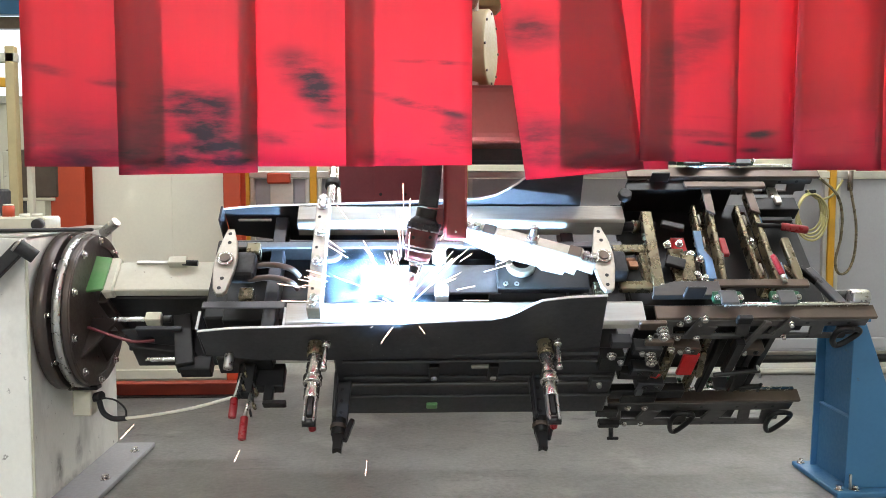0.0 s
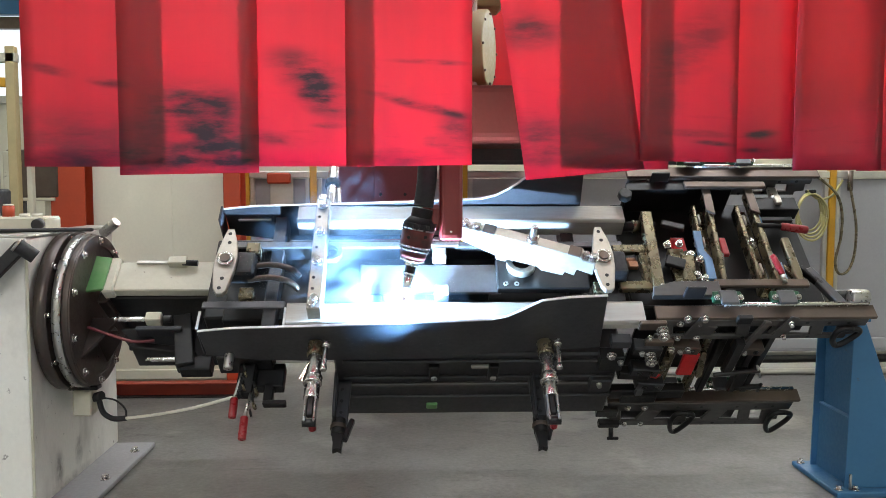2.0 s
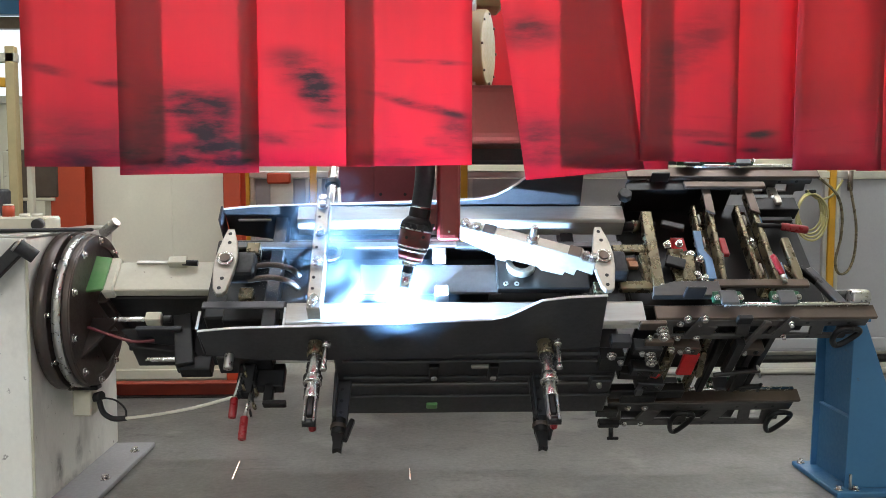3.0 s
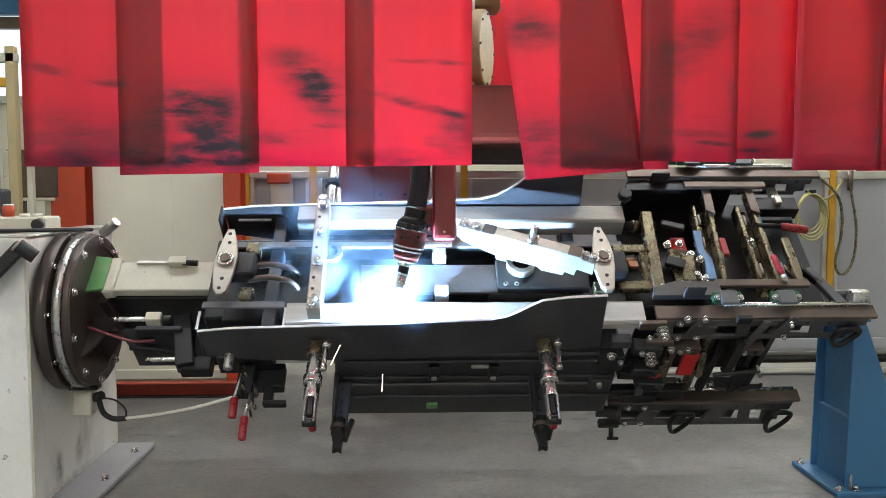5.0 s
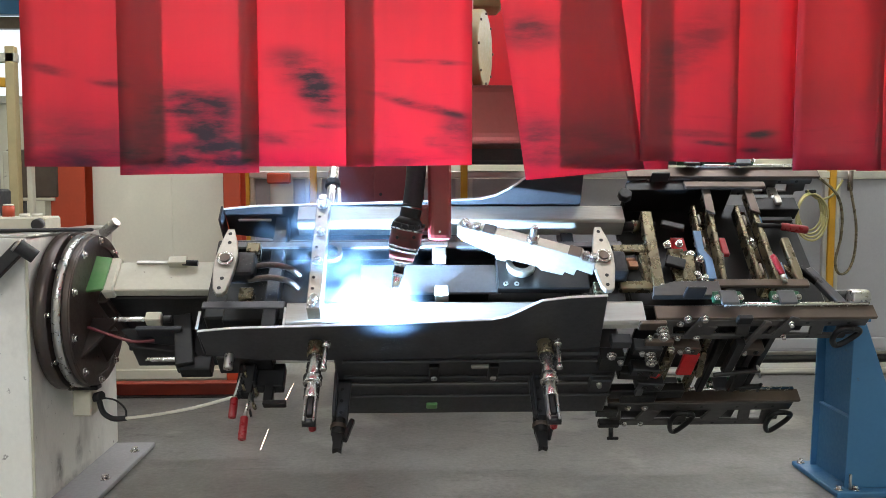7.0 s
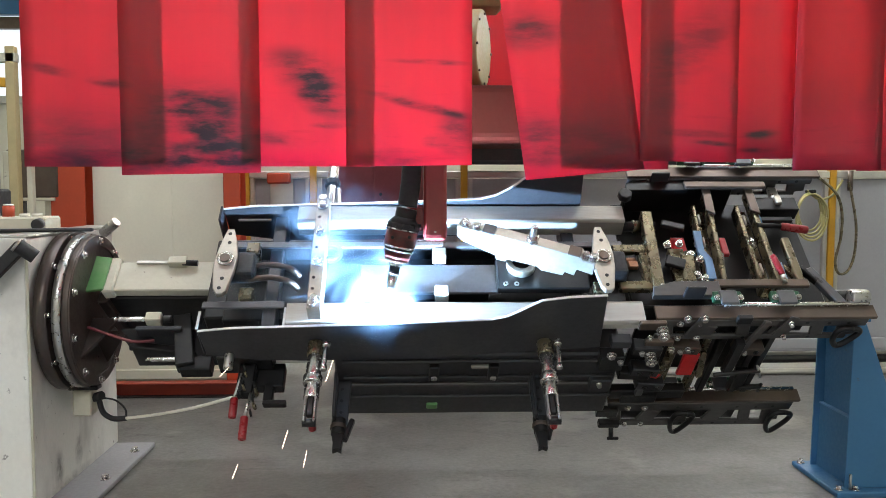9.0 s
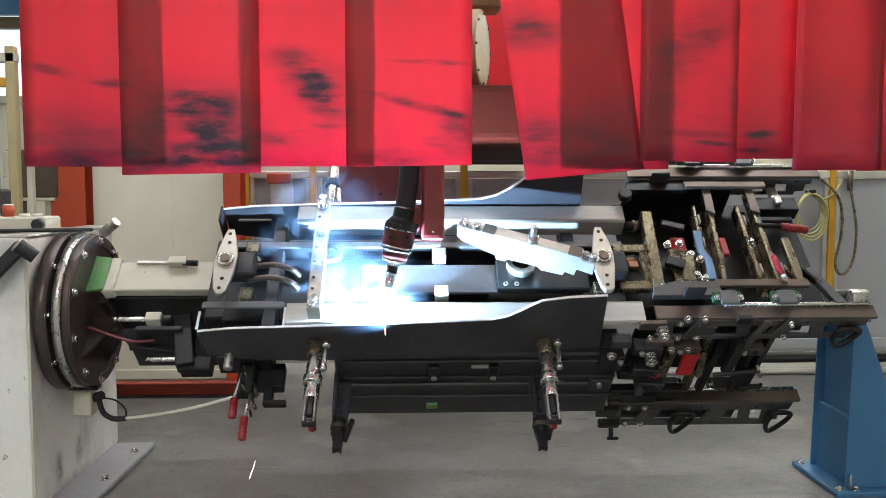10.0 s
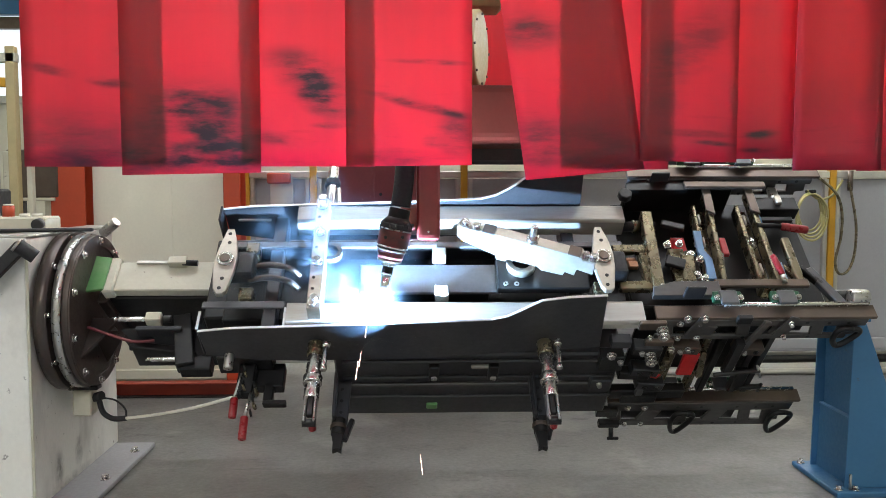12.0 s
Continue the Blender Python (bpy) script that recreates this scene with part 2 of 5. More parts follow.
def add_box(bm, c, s, rot=(0, 0, 0), bevel=0.004, seg=1):
    """A box with bevelled edges, centre c, size s, turned by rot degrees."""
    g = bmesh.ops.create_cube(bm, size=1.0)
    bmesh.ops.scale(bm, vec=s, verts=g["verts"])
    bev = min(bevel, min(s) * 0.3)
    verts = g["verts"]
    if bev > 0:
        e = list({ed for v in verts for ed in v.link_edges})
        r = bmesh.ops.bevel(bm, geom=e, offset=bev, segments=seg, affect="EDGES", profile=0.6)
        verts = list({v for f in r["faces"] for v in f.verts} | {v for v in verts if v.is_valid})
    bmesh.ops.transform(bm, matrix=pose(*c, *rot), verts=verts)
    return bm


def box(c, s, rot=(0, 0, 0), bevel=0.004, seg=1):
    return add_box(bmesh.new(), c, s, rot, bevel, seg)


def add_rod(bm, a, b, r, r2=None, seg=20, bevel=0.0):
    """A round bar from a to b."""
    a, b = Vector(a), Vector(b)
    d = b - a
    m = Matrix.Translation((a + b) / 2) @ d.to_track_quat("Z", "Y").to_matrix().to_4x4()
    g = bmesh.ops.create_cone(bm, cap_ends=True, segments=seg, radius1=r, radius2=r if r2 is None else r2, depth=d.length)
    verts = g["verts"]
    if bevel > 0:
        caps = [f for f in {f for v in verts for f in v.link_faces} if len(f.verts) > 4]
        e = list({ed for f in caps for ed in f.edges})
        q = bmesh.ops.bevel(bm, geom=e, offset=bevel, segments=2, affect="EDGES", profile=0.6)
        verts = list({v for f in q["faces"] for v in f.verts} | {v for v in verts if v.is_valid})
    bmesh.ops.transform(bm, matrix=m, verts=verts)
    for f in {f for v in verts for f in v.link_faces}:
        if len(f.verts) <= 4:
            f.smooth = True
    return bm


def rod(a, b, r, r2=None, seg=20, bevel=0.0):
    return add_rod(bmesh.new(), a, b, r, r2, seg, bevel)


def add_slab(bm, pts, o, u, v, t, bevel=0.002):
    """A plate cut to an outline: pts in the plane (o; u, v), thickness t along u x v."""
    o, u, v = Vector(o), Vector(u).normalized(), Vector(v).normalized()
    w = u.cross(v)
    lo = [bm.verts.new(o + u * a + v * b) for a, b in pts]
    hi = [bm.verts.new(o + u * a + v * b + w * t) for a, b in pts]
    k = len(pts)
    faces = [bm.faces.new(hi), bm.faces.new(lo[::-1])]
    for i in range(k):
        faces.append(bm.faces.new((lo[i], lo[(i + 1) % k], hi[(i + 1) % k], hi[i])))
    bmesh.ops.recalc_face_normals(bm, faces=faces)
    if bevel > 0:
        e = list(set(faces[0].edges) | set(faces[1].edges))
        bmesh.ops.bevel(bm, geom=e, offset=bevel, segments=1, affect="EDGES")
    return bm


def slab(pts, o, u, v, t, bevel=0.002):
    return add_slab(bmesh.new(), pts, o, u, v, t, bevel)


def add_ring(bm, c, axis, r_out, r_in, t, seg=48):
    """A flat ring (or tube) of thickness t along axis, centred at c."""
    m = Matrix.Translation(c) @ Vector(axis).to_track_quat("Z", "Y").to_matrix().to_4x4()
    loops = []
    for r, z in ((r_out, -t / 2), (r_out, t / 2), (r_in, t / 2), (r_in, -t / 2)):
        loops.append([bm.verts.new(m @ Vector((r * math.cos(k * math.tau / seg), r * math.sin(k * math.tau / seg), z))) for k in range(seg)])
    for i in range(4):
        a, b = loops[i], loops[(i + 1) % 4]
        for k in range(seg):
            f = bm.faces.new((a[k], a[(k + 1) % seg], b[(k + 1) % seg], b[k]))
            f.smooth = i in (0, 2)
    return bm


def ring(c, axis, r_out, r_in, t, seg=48):
    return add_ring(bmesh.new(), c, axis, r_out, r_in, t, seg)


def smooth_path(pts, k=8):
    pts = [Vector(p) for p in pts]
    out = []
    for i in range(len(pts) - 1):
        p0, p1, p2, p3 = pts[max(i - 1, 0)], pts[i], pts[i + 1], pts[min(i + 2, len(pts) - 1)]
        for j in range(k):
            t = j / k
            out.append(0.5 * (2 * p1 + (p2 - p0) * t + (2 * p0 - 5 * p1 + 4 * p2 - p3) * t * t + (3 * p1 - p0 - 3 * p2 + p3) * t ** 3))
    return out + [pts[-1]]


def add_hose(bm, pts, r, seg=10, k=8):
    path = smooth_path(pts, k)
    rings, side = [], None
    for i, p in enumerate(path):
        d = (path[min(i + 1, len(path) - 1)] - path[max(i - 1, 0)]).normalized()
        if side is None:
            side = d.orthogonal().normalized()
        side = (side - d * side.dot(d)).normalized()
        up = d.cross(side)
        rings.append([bm.verts.new(p + (side * math.cos(a * math.tau / seg) + up * math.sin(a * math.tau / seg)) * r) for a in range(seg)])
    for a, b in zip(rings, rings[1:]):
        for i in range(seg):
            bm.faces.new((a[i], a[(i + 1) % seg], b[(i + 1) % seg], b[i])).smooth = True
    bm.faces.new(rings[0][::-1])
    bm.faces.new(rings[-1])
    return bm


def hose(pts, r, seg=10, k=8):
    return add_hose(bmesh.new(), pts, r, seg, k)


def bolt(parent, p, axis, r=0.009, h=0.012, mat="chrome", name="bolt"):
    """A hexagon head on a washer, standing on p along axis."""
    p, a = Vector(p), Vector(axis).normalized()
    bm = rod(p, p + a * h * 0.25, r * 1.5, seg=12)
    add_rod(bm, p + a * h * 0.25, p + a * h, r, seg=6)
    return part(name, bm, mat, parent)


X, Z = (1, 0, 0), (0, 0, 1)


# ---- hall ----
def structure(name, bm, mat, label="", category=""):
    return tagged(part(name, bm, mat), label, category, kind="structure")


structure("floor", box((0, 2.0, -0.05), (14, 16, 0.1), bevel=0), "concrete", "worn grey concrete workshop floor with dark stains", "floor")
structure("wall_back", box((0, 9.1, 2.5), (14, 0.2, 5.0), bevel=0), "panel_cream", "plain cream hall wall far behind the cell", "wall")
structure("wall_front", box((0, -5.1, 2.5), (14, 0.2, 5.0), bevel=0), "panel_cream", "plain hall wall behind the viewer", "wall")
structure("wall_west", box((-6.1, 2.0, 2.5), (0.2, 14, 5.0), bevel=0), "panel_cream", "plain hall side wall", "wall")
structure("wall_east", box((6.1, 2.0, 2.5), (0.2, 14, 5.0), bevel=0), "panel_cream", "plain hall side wall", "wall")
structure("ceiling", box((0, 2.0, 5.05), (14, 16, 0.1), bevel=0), "panel_cream", "plain light hall roof", "ceiling")

win = thing("window_1", "bright daylight window with blue steel lintel in the hall wall", "window", kind="structure")
part("pane", box((-4.5, 8.97, 3.0), (2.6, 0.02, 1.6), bevel=0), "daylight", win)
part("window_frame", box((-4.5, 8.96, 3.85), (2.8, 0.06, 0.10)), "blue_paint", win)
part("lintel", box((-4.5, 8.90, 3.12), (2.9, 0.10, 0.20)), "blue_paint", win)
part("lintel", box((-4.5, 8.92, 2.94), (2.9, 0.08, 0.12)), "brown_steel", win)
part("window_frame", box((-4.5, 8.96, 2.16), (2.8, 0.06, 0.08)), "aluminium", win)
# glowing panes added out of view, to go with the curtain's backlight
high = thing("backlight_band", "band of glowing panes added above the view to backlight the curtain", "window", kind="structure")
for x in (0.05, 1.50, 2.95, 4.40):
    part("pane", box((x, 8.97, 4.05), (1.38, 0.02, 1.3), bevel=0), "daylight", high)
for x in (-0.68, 0.77, 2.23, 3.68, 5.13):
    part("window_frame", box((x, 8.96, 4.05), (0.06, 0.06, 1.42)), "blue_paint", high)
for z in (3.36, 4.74):
    part("window_frame", box((2.225, 8.96, z), (5.87, 0.06, 0.06)), "blue_paint", high)


# ---- cell fence behind the fixture ----
FY = 5.5
fence = thing("cell_fence", "grey sheet panels in aluminium frames between yellow posts", "fence", pose(0, FY, 0))
for x0, x1 in ((-1.09, -0.655), (-0.655, 0.33), (0.33, 1.55), (1.55, 2.79), (2.79, 4.2)):
    pan = part("panel", box(((x0 + x1) / 2, 0.02, 0.70), (x1 - x0 - 0.10, 0.02, 1.20)), "panel_grey", fence)
    part("top_rail", box(((x0 + x1) / 2, 0, 1.325), (x1 - x0 - 0.045, 0.05, 0.045)), "aluminium", fence)
    part("bottom_rail", box(((x0 + x1) / 2, 0, 0.11), (x1 - x0 - 0.045, 0.05, 0.05)), "aluminium", fence)
    for xs in (x0 + 0.04, x1 - 0.04):
        part("stile", box((xs, 0.0, 0.71), (0.03, 0.04, 1.18)), "aluminium", fence)
for x in (-1.09, -0.655, 0.33, 2.79):
    part("post", box((x, -0.005, 0.70), (0.045, 0.05, 1.40)), "yellow_paint", fence, "yellow painted steel post")
part("handle", box((-0.87, -0.06, 1.30), (0.15, 0.06, 0.07), bevel=0.01), "orange_paint", fence, "orange plastic handle block")
part("latch_plate", box((-0.86, -0.02, 1.12), (0.15, 0.012, 0.36)), "aluminium", fence)

beam = thing("cable_duct", "black steel cable duct lying on the fence rail", "duct", pose(0, FY - 0.02, 1.40))
part("duct_body", box((1.15, 0, 0.075), (1.65, 0.18, 0.15)), "black_steel", beam)
part("lid", box((1.15, 0, 0.155), (1.68, 0.20, 0.012)), "black_steel", beam)
part("lip", box((1.15, -0.10, 0.0), (1.9, 0.02, 0.025)), "black_steel", beam)

duct = thing("floor_duct", "low metal cable duct along the fence foot", "duct", pose(0, FY - 0.05, 0))
part("duct_body", box((2.2, -0.01, 0.20), (4.2, 0.04, 0.07)), "panel_grey", duct)
part("conduit", rod((0.1, -0.03, 0.10), (4.3, -0.03, 0.10), 0.026), "black_steel", duct)
part("conduit", rod((0.1, -0.06, 0.022), (4.3, -0.06, 0.022), 0.02), "aluminium", duct)

cream = thing("cream_panel_wall", "cream painted partition panels with a lighter joint", "partition", pose(0, 5.12, 0))
for x0, x1, y in ((-1.93, -1.46, 0.0), (-1.46, -1.13, 0.004)):
    part("panel", box(((x0 + x1) / 2, y, 1.30), (x1 - x0, 0.04, 2.56), bevel=0.001), "panel_cream", cream)
part("skirting", box((-1.45, -0.03, 0.10), (1.0, 0.02, 0.06)), "panel_cream", cream)
for x in (-2.03, -1.075):
    col = thing("steel_column", "orange painted steel column standing on the floor", "column", pose(x, 5.06, 0), group="orange columns")
    w = 0.20 if x < -1.5 else 0.10
    part("web", box((0, 0, 1.4), (0.012, 0.14, 2.8)), "orange_paint", col)
    part("flange", box((0, -0.076, 1.4), (w, 0.012, 2.8)), "orange_paint", col)
    part("flange", box((0, 0.076, 1.4), (w, 0.012, 2.8)), "orange_paint", col)
kerb = thing("floor_beam", "red painted steel beam lying on the floor", "beam", pose(0, 4.93, 0))
part("web", box((-1.43, 0.02, 0.045), (1.0, 0.01, 0.08)), "beam_red", kerb)
part("flange", box((-1.43, 0.0, 0.086), (1.0, 0.07, 0.008)), "beam_red", kerb)
part("flange", box((-1.43, 0.0, 0.004), (1.0, 0.07, 0.008)), "black_steel", kerb)

cab = thing("machine_cabinet", "dark red steel machine cabinet behind the fixture", "cabinet", pose(-0.19, 5.0, 0))
part("body", box((0, 0, 0.85), (0.50, 0.35, 1.70), bevel=0.012), "dark_red", cab)
part("door", box((0.10, -0.18, 0.85), (0.28, 0.012, 1.60)), "dark_red", cab)
for xx in (0.0, 0.14):
    bolt(cab, (xx, -0.190, 1.20), (0, -1, 0), 0.006, 0.006, "black_steel", "screw")

# aluminium profile frame and cabinets at the far side
fr = thing("profile_frame", "cream anodised aluminium profile door frame", "frame", pose(-2.17, 4.6, 0))
part("post", box((0.02, 0, 1.0), (0.05, 0.05, 1.98)), "robot_cream", fr)
part("post", box((0.08, 0.05, 0.95), (0.03, 0.04, 1.9)), "cream_paint", fr)
part("post", box((-0.10, 0, 0.98), (0.06, 0.05, 1.95)), "aluminium", fr)
part("crossbar", box((-0.2, 0, 1.93), (0.50, 0.05, 0.05)), "cream_paint", fr)
part("crossbar", box((-0.2, 0, 1.80), (0.40, 0.04, 0.05)), "yellow_paint", fr)
mc = thing("tool_cabinet", "cream metal tool cabinet with dark recess", "cabinet", pose(-2.27, 5.1, 0))
part("body", box((0, 0, 0.52), (0.36, 0.3, 1.04), bevel=0.01), "cream_paint", mc)
part("shelf_box", box((0.04, -0.02, 1.17), (0.26, 0.24, 0.02)), "cream_paint", mc)
part("upright", box((-0.12, 0.0, 1.10), (0.05, 0.2, 0.14)), "rubber", mc)
part("upright", box((0.12, 0.0, 1.10), (0.05, 0.2, 0.14)), "cream_paint", mc)
part("hood", box((0.04, 0, 1.32), (0.30, 0.26, 0.28), bevel=0.01), "brown_steel", mc)
part("hood_side", box((-0.07, -0.14, 1.30), (0.09, 0.02, 0.30)), "cream_paint", mc)

# ---- hoses on the fence ----
hc = thing("hose_coil", "coiled yellow air hose hanging on the fence", "hose", pose(2.62, FY - 0.06, 1.08))
for k in range(4):
    pts = []
    for a in range(13):
        t = a / 12 * math.tau
        pts.append(((0.078 + 0.009 * k) * math.cos(t), -0.012 * k + 0.008 * math.sin(3 * t + k), (0.125 + 0.009 * k) * math.sin(t) - 0.012 * k))
    part("coil_turn", hose(pts, 0.0075, 8, 5), "hose_yellow", hc)
part("hook", rod((0, 0.05, 0.135), (0, -0.06, 0.135), 0.012), "black_steel", hc)
h1 = thing("air_hose", "olive air hose looping down from the fence rail", "hose")
part("hose", hose([(2.639, 5.40, 1.315), (2.767, 5.40, 1.211), (2.817, 5.40, 1.082), (2.815, 5.40, 0.914), (2.783, 5.40, 0.757), (2.808, 5.40, 0.674), (2.869, 5.40, 0.689), (2.910, 5.40, 0.801), (2.915, 5.40, 0.988), (2.882, 5.40, 1.174), (2.855, 5.40, 1.278)], 0.009), "oily_steel", h1)
h2 = thing("air_hose", "short yellow air hose sagging from a valve on the fence", "hose")
part("valve", rod((2.893, FY - 0.05, 1.22), (2.893, FY - 0.05, 1.35), 0.018, seg=10), "brown_steel", h2)
part("loop", hose([(2.60, FY - 0.06, 1.22), (2.67, FY - 0.08, 1.165), (2.76, FY - 0.08, 1.19), (2.83, FY - 0.07, 1.29)], 0.008), "hose_yellow", h2)


# ---- headstock positioner ----
AXIS = (0.0, 3.4, 0.785)
head = thing("headstock_positioner", "grey painted steel positioner column with brown flange", "positioner", pose(-1.42, 3.4, 0))
part("column", slab([(-0.31, 0.02), (0.58, 0.02), (0.58, 1.05), (-0.31, 1.05)], (0, 0, 0), (0, 1, 0), (0, 0, 1), -0.75, 0.006), "column_paint", head)
part("weld_seam", hose([(0.004, -0.312, 0.03), (0.005, -0.313, 0.3), (0.004, -0.312, 0.6), (0.005, -0.313, 1.03)], 0.006, 6), "cream_paint", head)
part("base_plate", box((-0.34, 0.07, 0.012), (1.04, 0.98, 0.022)), "panel_grey", head)
for y in (-0.28, 0.42, 0.05):
    bolt(head, (0.13, y, 0.023), (0, 0, 1), 0.014, 0.02)
part("cover_plate", box((-0.05, 0.14, 1.056), (0.11, 0.86, 0.012)), "aluminium", head, "bare aluminium cover strip")
FZ = 0.742
part("back_ring", ring((0.045, 0, FZ), (1, 0, 0), 0.318, 0.20, 0.05, 64), "flange_steel", head, "brown bearing ring")
part("gap_ring", ring((0.077, 0, FZ), (1, 0, 0), 0.285, 0.20, 0.014, 64), "black_steel", head)
part("bright_ring", ring((0.100, 0, FZ), (1, 0, 0), 0.310, 0.20, 0.032, 64), "ring_steel", head, "bare machined ring")
part("faceplate", rod((0.1165, 0, FZ), (0.142, 0, FZ), 0.303, seg=64, bevel=0.004), "flange_steel", head, "brown oiled faceplate")
part("face_rim", ring((0.143, 0, FZ), (1, 0, 0), 0.300, 0.262, 0.010, 64), "flange_steel", head)
for k in range(10):
    a = math.tau * (k + 0.4) / 10
    bolt(head, (0.148, 0.280 * math.cos(a), FZ + 0.280 * math.sin(a)), (1, 0, 0), 0.011, 0.014)
    bolt(head, (0.065, 0.305 * math.cos(a + 0.3), FZ + 0.305 * math.sin(a + 0.3)), (1, 0, 0), 0.011, 0.013)
part("sensor_box", box((0.085, -0.02, 0.37), (0.075, 0.07, 0.105), bevel=0.006), "cream_paint", head, "cream sensor box")
part("sensor_plug", rod((0.12, -0.02, 0.385), (0.16, -0.04, 0.40), 0.018), "rubber", head)
part("sensor_bracket", box((0.085, -0.02, 0.430), (0.12, 0.05, 0.018)), "black_steel", head)
part("lock_pin", rod((0.02, 0.40, 1.03), (0.09, 0.38, 1.085), 0.023, seg=24, bevel=0.004), "ring_steel", head, "bare steel locking pin")
part("lever", box((-0.07, -0.36, 0.945), (0.24, 0.035, 0.045), (0, -45, 0)), "rubber", head, "black lever arm")
part("lever_knob", rod((0.0, -0.37, 1.03), (0.055, -0.35, 0.985), 0.026, seg=20, bevel=0.004), "rubber", head)
part("lever_ring", ring((0.0, -0.372, 1.032), (-0.055, -0.02, 0.045), 0.027, 0.018, 0.01, 24), "ring_steel", head)

ctl = thing("push_button_box", "cream push button box with red and white buttons", "control box", pose(-1.66, 3.5, 1.062))
part("body", box((0.03, 0, 0.028), (0.28, 0.16, 0.056), bevel=0.008), "cream_paint", ctl)
part("button", rod((0.0, -0.02, 0.056), (0.0, -0.02, 0.10), 0.024), "orange_paint", ctl, "red push button")
part("button", rod((0.0, -0.02, 0.10), (0.0, -0.02, 0.107), 0.020), "cable_white", ctl)
for x in (-0.05, 0.07, 0.12):
    part("button", rod((x, -0.03, 0.056), (x, -0.03, 0.068), 0.020), "cable_white", ctl, "white push button")
part("knob", rod((-0.06, -0.08, 0.03), (-0.06, -0.13, 0.02), 0.034), "rubber", ctl)
part("knob", rod((0.15, -0.08, 0.03), (0.15, -0.11, 0.025), 0.022), "rubber", ctl)
hood = thing("black_cover", "black rubber cover block on the positioner top", "cover", pose(-1.85, 3.72, 1.05))
part("block", box((0, 0, 0.09), (0.11, 0.16, 0.18), bevel=0.01), "rubber", hood)
bar = thing("flat_bar", "dark flat steel bar lying on the positioner top", "bar", pose(-1.60, 3.30, 1.062, 0, 0, 12))
part("bar", box((0.10, 0, 0.007), (0.46, 0.035, 0.014)), "black_steel", bar)
cable = thing("sensor_cable", "sensor cable sagging from the positioner to the fixture", "cable")
part("sleeve", hose([(-1.27, 3.36, 0.375), (-1.245, 3.33, 0.338), (-1.20, 3.31, 0.318), (-1.145, 3.30, 0.322)], 0.011), "rubber", cable, "black cable sleeve")
part("loop", hose([(-1.26, 3.36, 0.39), (-1.20, 3.34, 0.385), (-1.155, 3.32, 0.355), (-1.145, 3.30, 0.325)], 0.004, 6), "rubber", cable)
part("wire", hose([(-1.145, 3.30, 0.322), (-1.0, 3.23, 0.355), (-0.83, 3.14, 0.405), (-0.67, 3.05, 0.465)], 0.006, 8), "cable_white", cable, "pale insulated wire")


# ---- tail stand ----
st = thing("tailstock_stand", "blue painted tapered steel stand bolted to the floor", "stand", pose(1.74, 3.37, 0))
part("base_plate", box((0.165, 0.015, 0.012), (0.45, 0.40, 0.022)), "blue_paint", st)
SIDE = [(0.0, 0.023), (0.315, 0.023), (0.065, 0.70), (0.018, 0.70)]
part("front_plate", slab(SIDE, (0, -0.118, 0), X, Z, 0.012), "blue_paint", st)
part("back_plate", slab(SIDE, (0, 0.170, 0), X, Z, 0.012), "blue_paint", st)
part("web", slab([(-0.117, 0.0), (0.157, 0.0), (0.157, 0.63), (-0.117, 0.63)], (0.048, 0, 0.023), (0, 1, 0), Z, 0.012), "blue_paint", st)
part("lower_web", slab([(-0.117, 0.0), (0.157, 0.0), (0.157, 0.275), (-0.117, 0.275)], (0.022, 0, 0.024), (0, 1, 0), (0.035, 0, 1), 0.012), "blue_paint", st)
# the highlight along the web's top edge, put in as a lighter strip
part("lower_web_highlight", box((0.037, 0.02, 0.302), (0.018, 0.272, 0.006), bevel=0), "light_blue_paint", st, "plate edge in lighter blue for its highlight")
part("right_web", slab([(-0.117, 0.0), (0.157, 0.0), (0.157, 0.71), (-0.117, 0.71)], (0.298, 0, 0.024), (0, 1, 0), (-0.369, 0, 1), 0.010), "blue_paint", st)
part("top_plate", box((0.042, 0.02, 0.711), (0.085, 0.31, 0.02)), "blue_paint", st)
for p in ((-0.035, 0.18), (-0.035, -0.15), (0.03, -0.155), (0.36, -0.155)):
    bolt(st, (*p, 0.023), (0, 0, 1), 0.011, 0.02)
part("anchor_stud", rod((0.012, -0.150, 0.02), (0.012, -0.150, 0.085), 0.006), "ring_steel", st)
part("bearing_housing", rod((-0.02, 0.03, 0.765), (0.10, 0.03, 0.765), 0.045, seg=32, bevel=0.005), "black_steel", st, "dark bearing housing")


# ---- welded chassis frame, lying in the fixture: x along, y across, z out of the fixture face ----
FIX = pose(*AXIS, 45, 0, 0)
PLATE = [(-0.74, 0.20), (-0.55, 0.165), (-0.40, 0.16), (-0.03, 0.168), (0.30, 0.20), (0.666, 0.234), (0.645, 0.533), (0.52, 0.525),
         (0.43, 0.508), (0.40, 0.485), (0.36, 0.450), (0.32, 0.420), (0.266, 0.402), (0.0, 0.385), (-0.452, 0.366), (-0.62, 0.360), (-0.745, 0.343)]
frm = thing("chassis_frame", "dark mill steel chassis frame with square tubes being welded", "chassis frame", FIX)
part("side_plate", slab(PLATE, (0, -0.400, 0), X, Z, 0.008), "mill_steel", frm)
PLATE_FAR = [(a, b - 0.014 * (a < 0.42)) for a, b in PLATE]
part("side_plate", slab(PLATE_FAR, (0, 0.193, 0), X, Z, 0.008), "mill_steel", frm)


